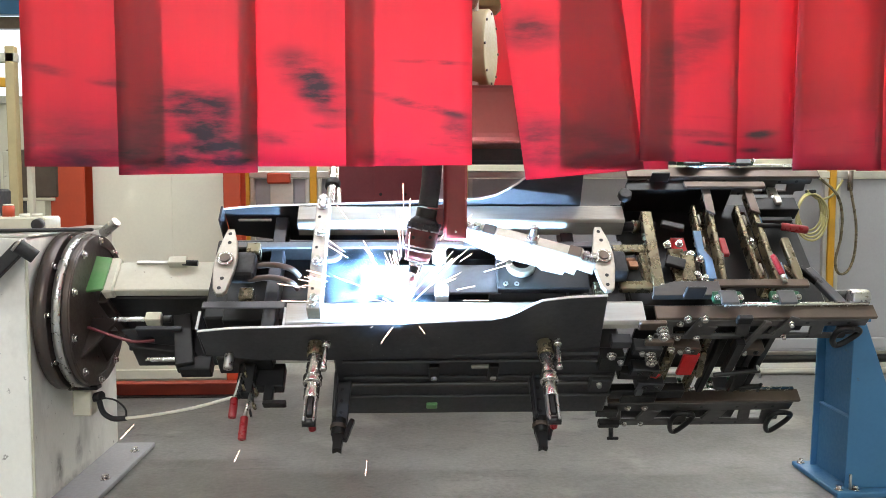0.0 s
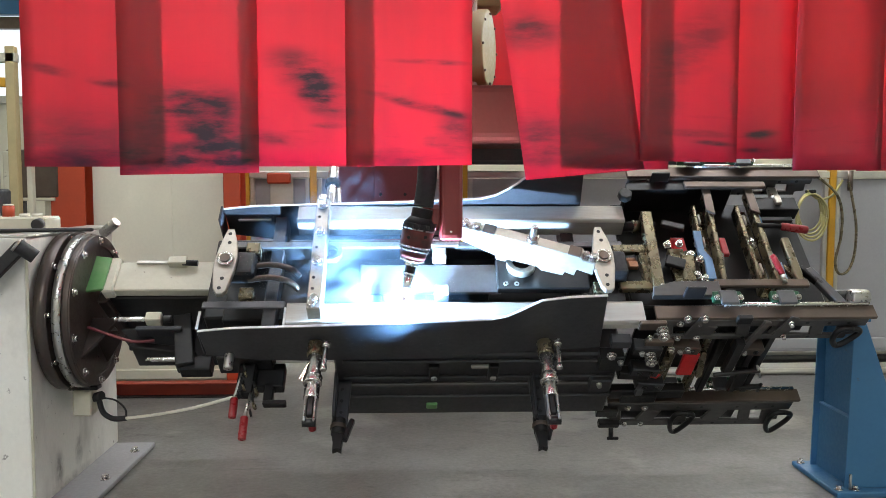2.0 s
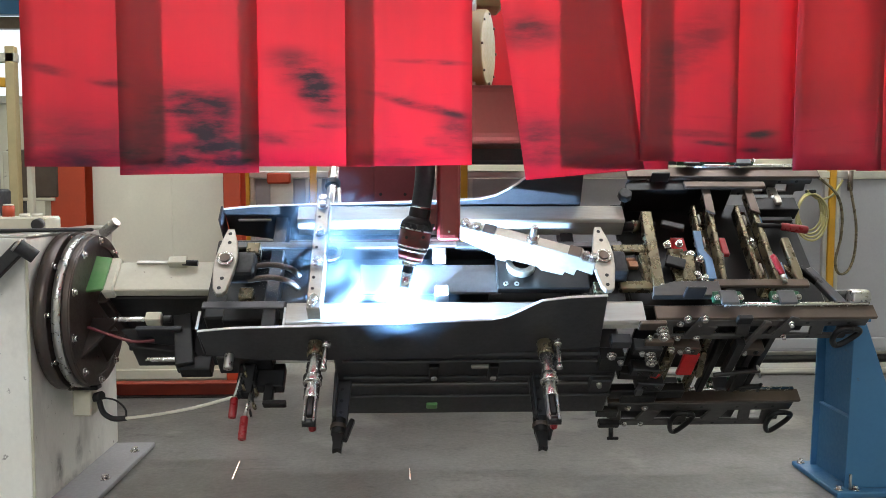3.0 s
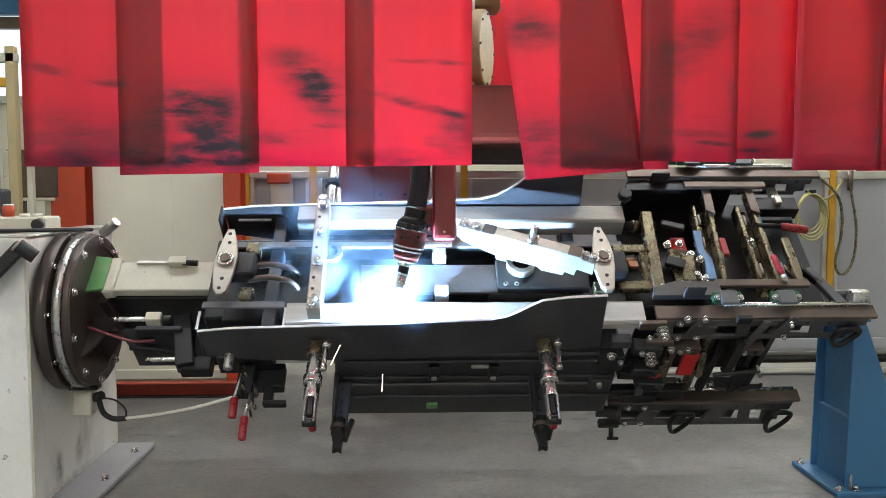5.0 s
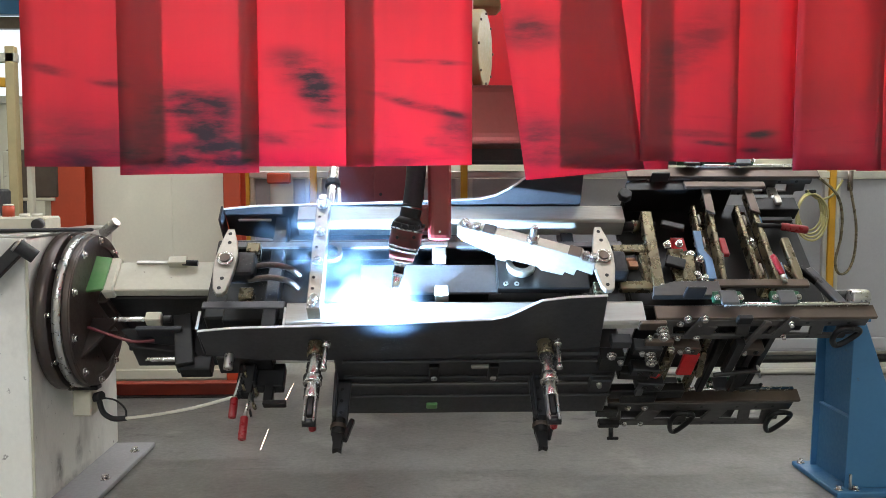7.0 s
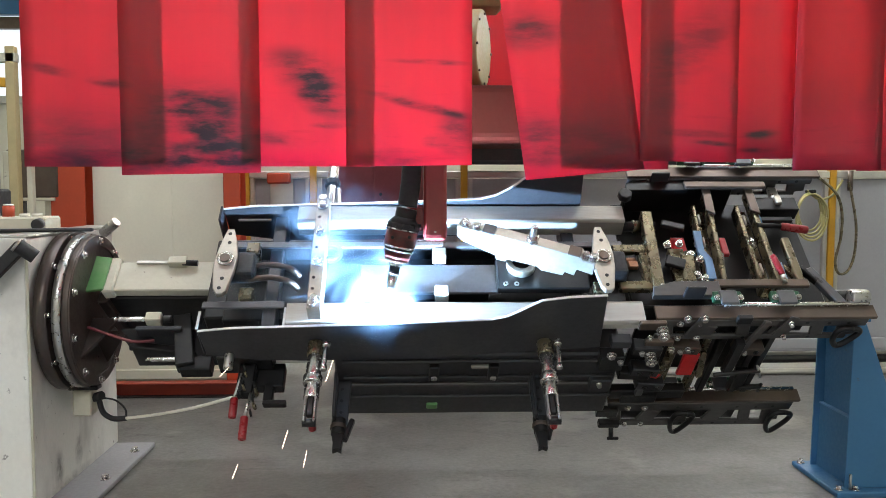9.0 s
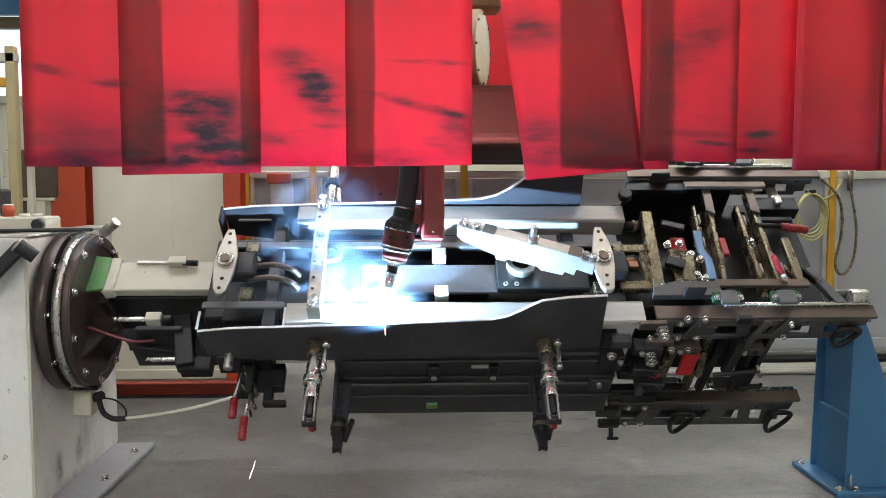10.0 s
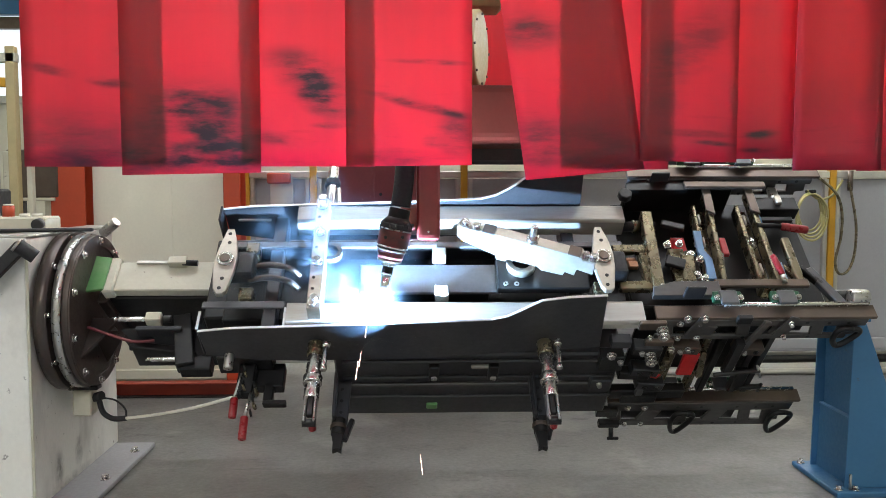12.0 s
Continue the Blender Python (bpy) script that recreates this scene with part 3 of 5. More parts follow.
def edge_strip(y, outline):
    """The bare cut edge along the top of a side plate."""
    bm = bmesh.new()
    top = outline[6:]
    for (xa, za), (xb, zb) in zip(top, top[1:]):
        d = math.degrees(math.atan2(zb - za, xb - xa))
        L = math.hypot(xb - xa, zb - za)
        add_box(bm, ((xa + xb) / 2, y, (za + zb) / 2 + 0.0005), (L, 0.0084, 0.004), (0, -d, 0), 0)
    return bm


part("cut_edge", edge_strip(-0.404, PLATE), "edge_steel", frm, "bright cut edge")
part("cut_edge", edge_strip(0.189, PLATE_FAR), "edge_steel", frm, "bright cut edge")
part("end_return", box((-0.748, -0.365, 0.275), (0.008, 0.075, 0.15)), "mill_steel", frm)
part("inner_flange", box((-0.60, -0.300, 0.352), (0.29, 0.03, 0.012)), "plate_steel", frm)
part("end_return", box((-0.748, 0.15, 0.275), (0.008, 0.075, 0.15)), "mill_steel", frm)
part("cut_edge", box((-0.748, -0.365, 0.352), (0.009, 0.075, 0.005), bevel=0), "edge_steel", frm)
part("seam_plate", box((-0.452, -0.355, 0.30), (0.008, 0.084, 0.12)), "edge_steel", frm)


def tube_part(x0, x1, y0, y1, z0, z1, wall=0.006):
    """A square hollow section along x with rounded corners and open ends."""
    bm = bmesh.new()
    r = 0.012
    def loop(x, inset):
        out = []
        for cx, cz, a0 in ((y1 - r, z1 - r, 0), (y0 + r, z1 - r, 90), (y0 + r, z0 + r, 180), (y1 - r, z0 + r, 270)):
            for k in range(4):
                a = radians(a0 + 30 * k)
                out.append(bm.verts.new((x, cx + (r - inset) * math.cos(a), cz + (r - inset) * math.sin(a))))
        return out
    loops = [loop(x0, 0), loop(x1, 0), loop(x1, wall), loop(x0, wall)]
    for i in range(4):
        a, b = loops[i], loops[(i + 1) % 4]
        for k in range(16):
            f = bm.faces.new((a[k], a[(k + 1) % 16], b[(k + 1) % 16], b[k]))
            f.smooth = i in (0, 2) and k % 4 != 3
    bmesh.ops.recalc_face_normals(bm, faces=bm.faces[:])
    return bm


part("square_tube", tube_part(-0.447, 0.815, -0.394, -0.292, 0.322, 0.362), "bare_steel", frm, "bare steel square tube")
part("square_tube", tube_part(-0.447, 0.820, 0.095, 0.183, 0.272, 0.360), "bare_steel", frm, "bare steel square tube")
part("weld_bead", hose([(-0.30, -0.392, 0.363), (-0.16, -0.393, 0.362), (-0.02, -0.392, 0.363)], 0.005, 6), "plate_steel", frm)
part("slot_edge", box((-0.63, 0.181, 0.275), (0.13, 0.008, 0.012)), "edge_steel", frm)
part("cross_member", box((-0.52, -0.105, 0.25), (0.05, 0.58, 0.08)), "mill_steel", frm)
part("cross_member", box((0.60, -0.105, 0.25), (0.05, 0.58, 0.08)), "mill_steel", frm)

# ---- rotating welding fixture ----
fx = thing("welding_fixture", "dark steel rotating welding fixture with clamps and rails", "fixture", FIX)
part("spine", box((-0.98, 0.036, 0.085), (0.46, 0.145, 0.04), bevel=0.004), "cream_paint", fx, "cream painted box section")
part("spine_box", box((-0.975, 0.025, -0.18), (0.47, 0.140, 0.49), bevel=0.004), "black_steel", fx)
part("spine_collar", box((-1.200, 0.036, 0.093), (0.045, 0.175, 0.05), (0, -8, 0), bevel=0.006), "cream_paint", fx)
part("spine_flange", box((-1.205, 0.030, -0.10), (0.045, 0.19, 0.34), (0, -8, 0), bevel=0.006), "flange_steel", fx)
part("green_gusset", slab([(-1.285, -0.055), (-1.215, -0.045), (-1.215, 0.115), (-1.285, 0.125)], (0, 0.0, 0.112), X, (0, 1, 0), 0.014), "green_paint", fx, "green painted gusset plate")
part("gusset", slab([(-1.285, -0.27), (-1.285, -0.05), (-1.15, -0.05)], (0, -0.12, 0), X, Z, 0.016), "flange_steel", fx)
part("gusset", slab([(-1.285, -0.20), (-1.285, 0.0), (-1.17, 0.0)], (0, -0.09, -0.02), X, (0, 1, 0), 0.016), "flange_steel", fx)
part("spine_tail", box((1.23, 0.0, -0.03), (1.0, 0.09, 0.10), bevel=0.006), "black_steel", fx)
part("main_box", box((0.24, -0.205, -0.095), (1.08, 0.31, 0.43), bevel=0.008), "mill_steel", fx, "dark steel box body")
part("main_ledge", box((0.24, -0.364, -0.165), (1.08, 0.010, 0.010)), "mill_steel", fx)
for zz, hh in ((0.085, 0.016), (-0.02, 0.010), (-0.075, 0.022)):
    part("main_ledge", box((0.25, -0.365, zz), (1.04, 0.014, hh)), "mill_steel" if hh < 0.02 else "worn_steel", fx)
part("core", box((-0.35, 0.0, 0.02), (0.9, 0.40, 0.24), bevel=0.008), "black_steel", fx)
part("deck", box((0.05, -0.10, 0.22), (1.50, 0.36, 0.03)), "black_steel", fx)
part("deck_plate", box((0.06, -0.150, 0.305), (0.52, 0.135, 0.014)), "plate_steel", fx, "grey ground plate")
part("riser", box((0.08, -0.150, 0.27), (0.40, 0.10, 0.06)), "black_steel", fx)
part("mid_rail", box((0.05, 0.005, 0.322), (1.50, 0.030, 0.012)), "plate_steel", fx)
part("mid_rail_web", box((0.05, 0.012, 0.275), (1.50, 0.008, 0.09)), "black_steel", fx)
part("black_plate", box((0.475, -0.148, 0.325), (0.34, 0.145, 0.03)), "black_steel", fx, "black oxidised plate")
for p in ((0.335, -0.20), (0.375, -0.20), (0.62, -0.10)):
    part("hole_ring", ring((*p, 0.342), Z, 0.009, 0.005, 0.004, 12), "ring_steel", fx)
for x in (0.095, 0.10):
    part("stop_block", box((x, -0.055 if x < 0.1 else -0.235, 0.33), (0.05, 0.045, 0.05)), "bare_steel", fx)
for x, y in ((-0.60, -0.03), (-0.60, -0.245), (0.68, -0.225)):
    part("stop_block", box((x, y, 0.325), (0.05, 0.05, 0.06)), "oily_steel", fx)


def rocker(x, y):
    """Diamond rocker plate on a black arm with a round pivot."""
    pts = [(-0.012, 0.150), (0.012, 0.150), (0.030, 0.09), (0.040, 0.02), (0.036, -0.05), (0.020, -0.14), (0.008, -0.152), (-0.012, -0.152), (-0.026, -0.13), (-0.040, -0.04), (-0.038, 0.02), (-0.024, 0.10)]
    r = part("rocker_plate", slab([(x + a, y + b) for a, b in pts], (0, 0, 0.395), X, (0, 1, 0), 0.022, 0.003), "clamp_steel", fx, "pale nickel rocker plate")
    part("pivot", rod((x, y, 0.417), (x, y, 0.428), 0.030, seg=24, bevel=0.003), "chrome", r)
    part("pivot_cap", rod((x, y, 0.428), (x, y, 0.432), 0.018, seg=16), "brown_steel", r)
    for a, b in ((0, 0.125), (0.004, 0.082), (0.0, -0.085), (-0.004, -0.128)):
        part("hole", rod((x + a, y + b, 0.4165), (x + a, y + b, 0.4185), 0.007, seg=12), "black_steel", r)


rocker(-0.675, -0.145)
rocker(0.690, -0.137)
part("rocker_arm", box((-0.64, -0.135, 0.36), (0.13, 0.11, 0.065), bevel=0.02, seg=3), "rubber", fx)
part("rocker_arm", box((0.735, -0.135, 0.36), (0.10, 0.11, 0.065), bevel=0.02, seg=3), "rubber", fx)
for y in (-0.125, -0.185):
    part("copper_pipe", hose([(-0.60, y, 0.35), (-0.52, y + 0.008, 0.355), (-0.45, y - 0.008, 0.35), (-0.42, y - 0.02, 0.32)], 0.011), "brown_steel", fx, "brown oxidised copper pipe")

# cross clamp bar
cb = part("clamp_bar", box((-0.343, -0.115, 0.399), (0.050, 0.52, 0.068), bevel=0.003), "clamp_steel", fx, "ground steel clamp bar")
for y in (0.105, -0.03, -0.17, -0.34):
    bolt(cb, (-0.343, y, 0.433), Z, 0.013, 0.022)
for y in (0.05, -0.10, -0.24, -0.29):
    part("hole", rod((-0.352, y, 0.4325), (-0.352, y, 0.4345), 0.006, seg=10), "black_steel", cb)
part("lug", ring((-0.305, -0.085, 0.385), Z, 0.042, 0.027, 0.024, 32), "plate_steel", cb)
part("end_pin", rod((-0.343, 0.135, 0.42), (-0.343, 0.135, 0.455), 0.016, bevel=0.003), "chrome", cb)
part("end_pin", rod((-0.350, -0.36, 0.38), (-0.350, -0.36, 0.45), 0.014, bevel=0.003), "chrome", cb)

# slanted clamp arm
arm_m = pose(0.422, -0.133, 0.480, 0, 0, -20)
pts = [(-0.275, -0.035), (-0.245, -0.055), (-0.125, -0.085), (-0.12, -0.105), (-0.085, -0.105), (-0.08, -0.09), (0.03, -0.085), (0.05, -0.10), (0.13, -0.095),
       (0.135, -0.075), (0.17, -0.08), (0.175, -0.045), (0.232, -0.050), (0.235, 0.010), (0.19, 0.014), (0.18, 0.027), (-0.13, 0.027), (-0.14, 0.020), (-0.275, 0.020)]
ca = part("clamp_arm", slab(pts, (0, 0.022, 0), X, Z, 0.044, 0.003), "clamp_steel", fx, "ground steel profiled clamp arm", arm_m)
part("shim", box((-0.16, 0.0, 0.024), (0.045, 0.046, 0.006)), "plate_steel", ca)
part("shim", box((0.155, 0.0, 0.027), (0.045, 0.046, 0.006)), "brown_steel", ca)
for x, y in ((-0.25, 0.0), (-0.205, 0.0), (0.195, 0.0), (0.222, 0.0)):
    bolt(ca, (x, y, 0.014 if x > 0 else 0.020), Z, 0.013, 0.018)
part("stud", rod((0.0, 0.0, 0.025), (0.0, 0.0, 0.10), 0.014, bevel=0.004), "chrome", ca)
part("nut", rod((0.0, 0.0, 0.025), (0.0, 0.0, 0.045), 0.024, seg=6), "chrome", ca)
for x in (-0.11, -0.06, 0.05, 0.09):
    part("hole", rod((x, 0.012, 0.0245), (x, 0.012, 0.0265), 0.006, seg=10), "black_steel", ca)
eye = part("lifting_eye", ring((0.396, -0.117, 0.357), Z, 0.054, 0.036, 0.032, 40), "clamp_steel", fx, "ground steel ring standing on the black plate")
part("eye_screw", rod((0.351, -0.087, 0.372), (0.351, -0.087, 0.380), 0.010, seg=12), "chrome", eye)


def side_clamp(x, z):
    """Chrome push clamp standing off the side plate, with a lever and a forked end."""
    y0 = -0.412
    c = part("push_clamp", rod((x, y0, z), (x, y0 - 0.055, z), 0.029, bevel=0.004), "oily_steel", fx, "chrome push clamp")
    part("barrel", rod((x, y0 - 0.055, z), (x, y0 - 0.165, z), 0.0255, bevel=0.002), "chrome", c)
    part("collar", rod((x, y0 - 0.135, z), (x, y0 - 0.165, z), 0.033, bevel=0.003), "chrome", c)
    part("plunger", rod((x, y0 - 0.165, z), (x, y0 - 0.225, z), 0.026, bevel=0.003), "chrome", c)
    for k in (-1, 1):
        part("fork_side", box((x + k * 0.0165, y0 - 0.265, z), (0.009, 0.10, 0.036)), "ring_steel", c)
    part("fork_core", box((x, y0 - 0.255, z), (0.022, 0.07, 0.02)), "black_steel", c)
    part("fork_end", rod((x - 0.022, y0 - 0.312, z), (x + 0.022, y0 - 0.312, z), 0.014), "black_steel", c)
    part("grip", rod((x + 0.004, y0 - 0.29, z - 0.025), (x + 0.006, y0 - 0.305, z - 0.06), 0.013, bevel=0.004), "grip_red", c, "red plastic grip")
    part("lever", rod((x + 0.040, y0 - 0.03, z + 0.03), (x + 0.036, y0 - 0.12, z + 0.03), 0.009, bevel=0.002), "chrome", c)
    part("lever_ball", rod((x + 0.040, y0 - 0.012, z + 0.03), (x + 0.040, y0 - 0.034, z + 0.03), 0.015, bevel=0.005), "chrome", c)
    part("lever_tip", rod((x + 0.036, y0 - 0.11, z + 0.03), (x + 0.036, y0 - 0.13, z + 0.03), 0.012, bevel=0.004), "chrome", c)
    return c


side_clamp(-0.345, 0.275)
side_clamp(0.462, 0.275)


def bracket(x):
    """Flat bracket arm with a swivel clamp at its end."""
    b3 = part("bracket_arm", slab([(x - 0.034, -0.35), (x + 0.034, -0.35), (x + 0.026, -0.55), (x - 0.026, -0.55)], (0, 0, -0.068), X, (0, 1, 0), 0.016), "mill_steel", fx)
    part("bracket_rib", box((x - 0.022, -0.445, -0.025), (0.012, 0.20, 0.055)), "mill_steel", b3)
    part("swivel", rod((x - 0.006, -0.53, -0.05), (x - 0.006, -0.595, -0.05), 0.027, bevel=0.004), "black_steel", b3)
    part("swivel_ring", rod((x - 0.006, -0.555, -0.05), (x - 0.006, -0.572, -0.05), 0.031, bevel=0.003), "brown_steel", b3)
    part("jaw", slab([(x - 0.030, -0.59), (x + 0.018, -0.59), (x + 0.012, -0.63), (x + 0.010, -0.662), (x - 0.006, -0.655), (x - 0.022, -0.662), (x - 0.022, -0.63)], (0, 0, -0.066), X, (0, 1, 0), 0.032), "black_steel", b3)
    part("link", box((x + 0.032, -0.575, -0.05), (0.018, 0.09, 0.03), (0, 0, -18)), "black_steel", b3)
    for y in (-0.40, -0.45, -0.50):
        part("hole", rod((x, y, -0.0518), (x, y, -0.0505), 0.007, seg=10), "black_steel", b3)


bracket(-0.275)
bracket(0.475)
for x in (0.075, 0.30):
    pd = part("pivot_pad", box((x, -0.37, 0.02), (0.04, 0.03, 0.10)), "black_steel", fx)
    part("pad_screw", rod((x, -0.384, 0.0), (x, -0.392, 0.0), 0.012, seg=12), "ring_steel", pd)
part("green_pad", box((0.070, -0.366, -0.235), (0.045, 0.014, 0.035)), "green_paint", fx, "green plastic pad")
part("pressed_strip", box((0.26, -0.366, 0.05), (0.09, 0.012, 0.018)), "bare_steel", fx)

# far clamps behind the chassis
for x in (-0.33,):
    c = part("push_clamp", rod((x, 0.20, 0.31), (x, 0.54, 0.31), 0.022, bevel=0.003), "chrome", fx)
    part("collar", rod((x, 0.33, 0.31), (x, 0.36, 0.31), 0.031, bevel=0.003), "rubber", c)
    part("lever", rod((x + 0.035, 0.20, 0.33), (x + 0.030, 0.30, 0.33), 0.010, bevel=0.003), "chrome", c)

# toggle clamps below the spine end
tg = part("toggle_base", box((-0.62, -0.36, 0.10), (0.20, 0.06, 0.10)), "black_steel", fx)
part("toggle_arm", box((-0.53, -0.41, 0.05), (0.10, 0.10, 0.05)), "black_steel", tg)
part("toggle_web", box((-0.61, -0.43, 0.09), (0.06, 0.16, 0.05)), "black_steel", tg)
part("pin", rod((-0.66, -0.40, 0.20), (-0.66, -0.46, 0.19), 0.017, bevel=0.003), "ring_steel", tg)
part("stop_foot", box((-0.53, -0.48, 0.06), (0.035, 0.08, 0.03)), "black_steel", tg)
part("foot_bar", box((-0.505, -0.525, 0.06), (0.085, 0.02, 0.03)), "black_steel", tg)
for x, y0, y1 in ((-0.640, -0.53, -0.605), (-0.595, -0.605, -0.69)):
    part("grip", rod((x, y0, 0.11), (x, y1, 0.10), 0.0145, bevel=0.006), "grip_red", tg, "red plastic toggle grip")
    part("grip_stem", rod((x + 0.012, y0 + 0.10, 0.11), (x, y0, 0.11), 0.006), "ring_steel", tg)
    for k in range(5):
        part("chain_link", ring((x + 0.02 + 0.01 * (k % 2), y0 + 0.012 + 0.028 * k, 0.115), (1, 0.3, 0.2 * (k % 2)), 0.015, 0.009, 0.008, 12), "oily_steel" if k % 2 else "black_steel", tg)

# pins under the spine
for y, z, x0, x1 in ((-0.155, 0.075, -1.145, -1.04), (-0.27, -0.03, -1.02, -0.91)):
    pn = part("locating_pin", rod((x0, y, z), (x1, y, z), 0.0095, bevel=0.002), "chrome", fx)
    part("pin_head", rod((x0 - 0.02, y, z), (x0, y, z), 0.007), "chrome", pn)
    part("pin_block", box((x1 + 0.035, y, z), (0.06, 0.04, 0.045)), "cream_paint" if y > -0.2 else "black_steel", pn)
    part("pin_end", rod((x1 + 0.07, y, z), (x1 + 0.10, y, z), 0.014, bevel=0.003), "black_steel", pn)
for dz in (0.0,):
    part("control_hose", hose([(-1.27, -0.16, 0.03 + dz), (-1.18, -0.19, 0.02 + dz), (-1.10, -0.20, -0.01 + dz), (-1.02, -0.19, -0.02 + dz)], 0.006), "dark_red", fx, "dark red control hose")
part("lower_plate", slab([(-1.16, 0.0), (-0.80, 0.0), (-0.76, -0.10), (-0.95, -0.14), (-1.10, -0.08)], (0, -0.13, -0.02), X, (0, 0.5, 1), 0.014), "mill_steel", fx)
part("lower_rib", box((-1.02, -0.20, -0.06), (0.20, 0.03, 0.03), (0, 12, 0)), "black_steel", fx)
part("side_arm", box((-0.90, -0.20, -0.02), (0.07, 0.24, 0.06), (0, 0, 12)), "black_steel", fx)
part("side_foot", box((-0.84, -0.30, -0.04), (0.12, 0.06, 0.06)), "black_steel", fx)
part("side_plate_cover", box((-1.0, -0.16, 0.0), (0.18, 0.02, 0.05)), "mill_steel", fx)
part("spine_strip", box((-1.041, 0.100, 0.112), (0.15, 0.016, 0.010)), "aluminium", fx)
part("spine_bracket", box((-0.948, 0.092, 0.124), (0.075, 0.036, 0.034)), "cream_paint", fx)
part("spine_clip", rod((-0.928, 0.085, 0.128), (-0.868, 0.085, 0.124), 0.012), "black_steel", fx)


# ---- tail section with three rails ----
def rail(y, z, x0, x1, h, loops):
    """A perforated guide rail: machined cap bar, web of struts with openings, lower chord, shaft, carriages and loop handles."""
    r = part("rail_cap", box(((x0 + x1) / 2, y + 0.022, z), (x1 - x0, 0.055, 0.014), bevel=0.002), "brown_steel", fx, "brown machined guide rail")
    part("upper_chord", box(((x0 + x1) / 2 - 0.01, y, z - 0.007 - 0.16 * h), (x1 - x0 - 0.03, 0.014, 0.32 * h)), "worn_steel", r)
    part("lower_chord", box(((x0 + x1) / 2 - 0.03, y, z - 0.89 * h), (x1 - x0 - 0.09, 0.014, 0.22 * h)), "worn_steel", r)
    part("backing", box(((x0 + x1) / 2 - 0.10, y + 0.03, z - 0.55 * h), (x1 - x0 - 0.26, 0.012, 0.8 * h)), "black_steel", r)
    for k, xx in enumerate((0.05, 0.19, 0.33, 0.47, 0.60, 0.71)):
        part("strut", box((x0 + xx, y, z - 0.58 * h), (0.075 if k % 2 else 0.05, 0.012, 0.5 * h), (0, 16 if k in (1, 3) else -10, 0)), "worn_steel", r)
    for lx in loops:
        lp = part("loop_handle", hose([(lx + 0.025, y - 0.02, z - 0.35 * h), (lx - 0.022, y - 0.02, z - 0.4 * h), (lx - 0.030, y - 0.022, z - 0.8 * h), (lx - 0.012, y - 0.024, z - 1.10 * h),
                                       (lx + 0.012, y - 0.024, z - 1.06 * h), (lx + 0.048, y - 0.022, z - 0.65 * h), (lx + 0.050, y - 0.02, z - 0.42 * h), (lx + 0.020, y - 0.02, z - 0.35 * h)], 0.011, 8, 4), "black_steel", r, "black loop handle")
    part("shaft", rod((x0 + 0.25, y + 0.05, z + 0.010), (x1 - 0.02, y + 0.05, z + 0.010), 0.009), "chrome", r)
    for xx, zz in ((0.09, 0.2), (0.16, 0.2), (0.10, 0.9), (0.17, 0.9)):
        bolt(r, (x0 + xx, y - 0.007, z - zz * h), (0, -1, 0), 0.009, 0.010)
    for xx, zz in ((0.30, 0.2), (0.40, 0.2), (0.55, 0.2), (0.63, 0.22), (0.70, 0.2), (0.34, 0.9), (0.48, 0.9), (0.58, 0.88)):
        part("hole", rod((x0 + xx, y - 0.0078, z - zz * h), (x0 + xx, y - 0.0065, z - zz * h), 0.007, seg=10), "black_steel", r)
    for xx in (x0 + 0.265, x0 + 0.475):
        cg = part("carriage", box((xx, y + 0.075, z + 0.020), (0.105, 0.04, 0.028)), "carriage_green", r, "green linear bearing carriage")
        part("carriage_cap", box((xx, y + 0.062, z + 0.036), (0.065, 0.06, 0.014)), "plate_steel", cg)
        for k in (-1, 1):
            bolt(cg, (xx + 0.042 * k, y + 0.062, z + 0.034), Z, 0.008, 0.012)
    return r


rail(-0.365, 0.352, 0.855, 1.65, 0.125, (1.55,))
rail(0.315, 0.385, 0.86, 1.65, 0.10, ())
rail(-0.335, -0.270, 0.795, 1.60, 0.19, (1.115, 1.53))
part("step_block", box((0.80, -0.345, -0.33), (0.09, 0.03, 0.05)), "black_steel", fx)
part("step_block", box((0.825, -0.345, -0.43), (0.09, 0.03, 0.035)), "black_steel", fx)
dk = part("drain_cock", rod((0.835, -0.36, -0.44), (0.838, -0.385, -0.475), 0.010), "black_steel", fx)
part("cock_lever", box((0.845, -0.39, -0.48), (0.05, 0.014, 0.012)), "black_steel", dk)
for y, z, x0 in ((-0.265, 0.352, 0.855), (0.272, 0.345, 0.845)):
    part("wedge_plate", slab([(x0, -0.02), (x0 + 0.01, 0.02), (x0 + 0.09, 0.045), (x0 + 0.25, 0.045), (x0 + 0.25, -0.02)], (0, y, z), X, (0, 1, 0), 0.028), "worn_steel" if y < 0 else "black_steel", fx)
    part("stop_plate", box((x0 + 0.145, y + (0.03 if y > 0 else -0.02), z + 0.045), (0.075, 0.012, 0.06)), "mill_steel", fx)
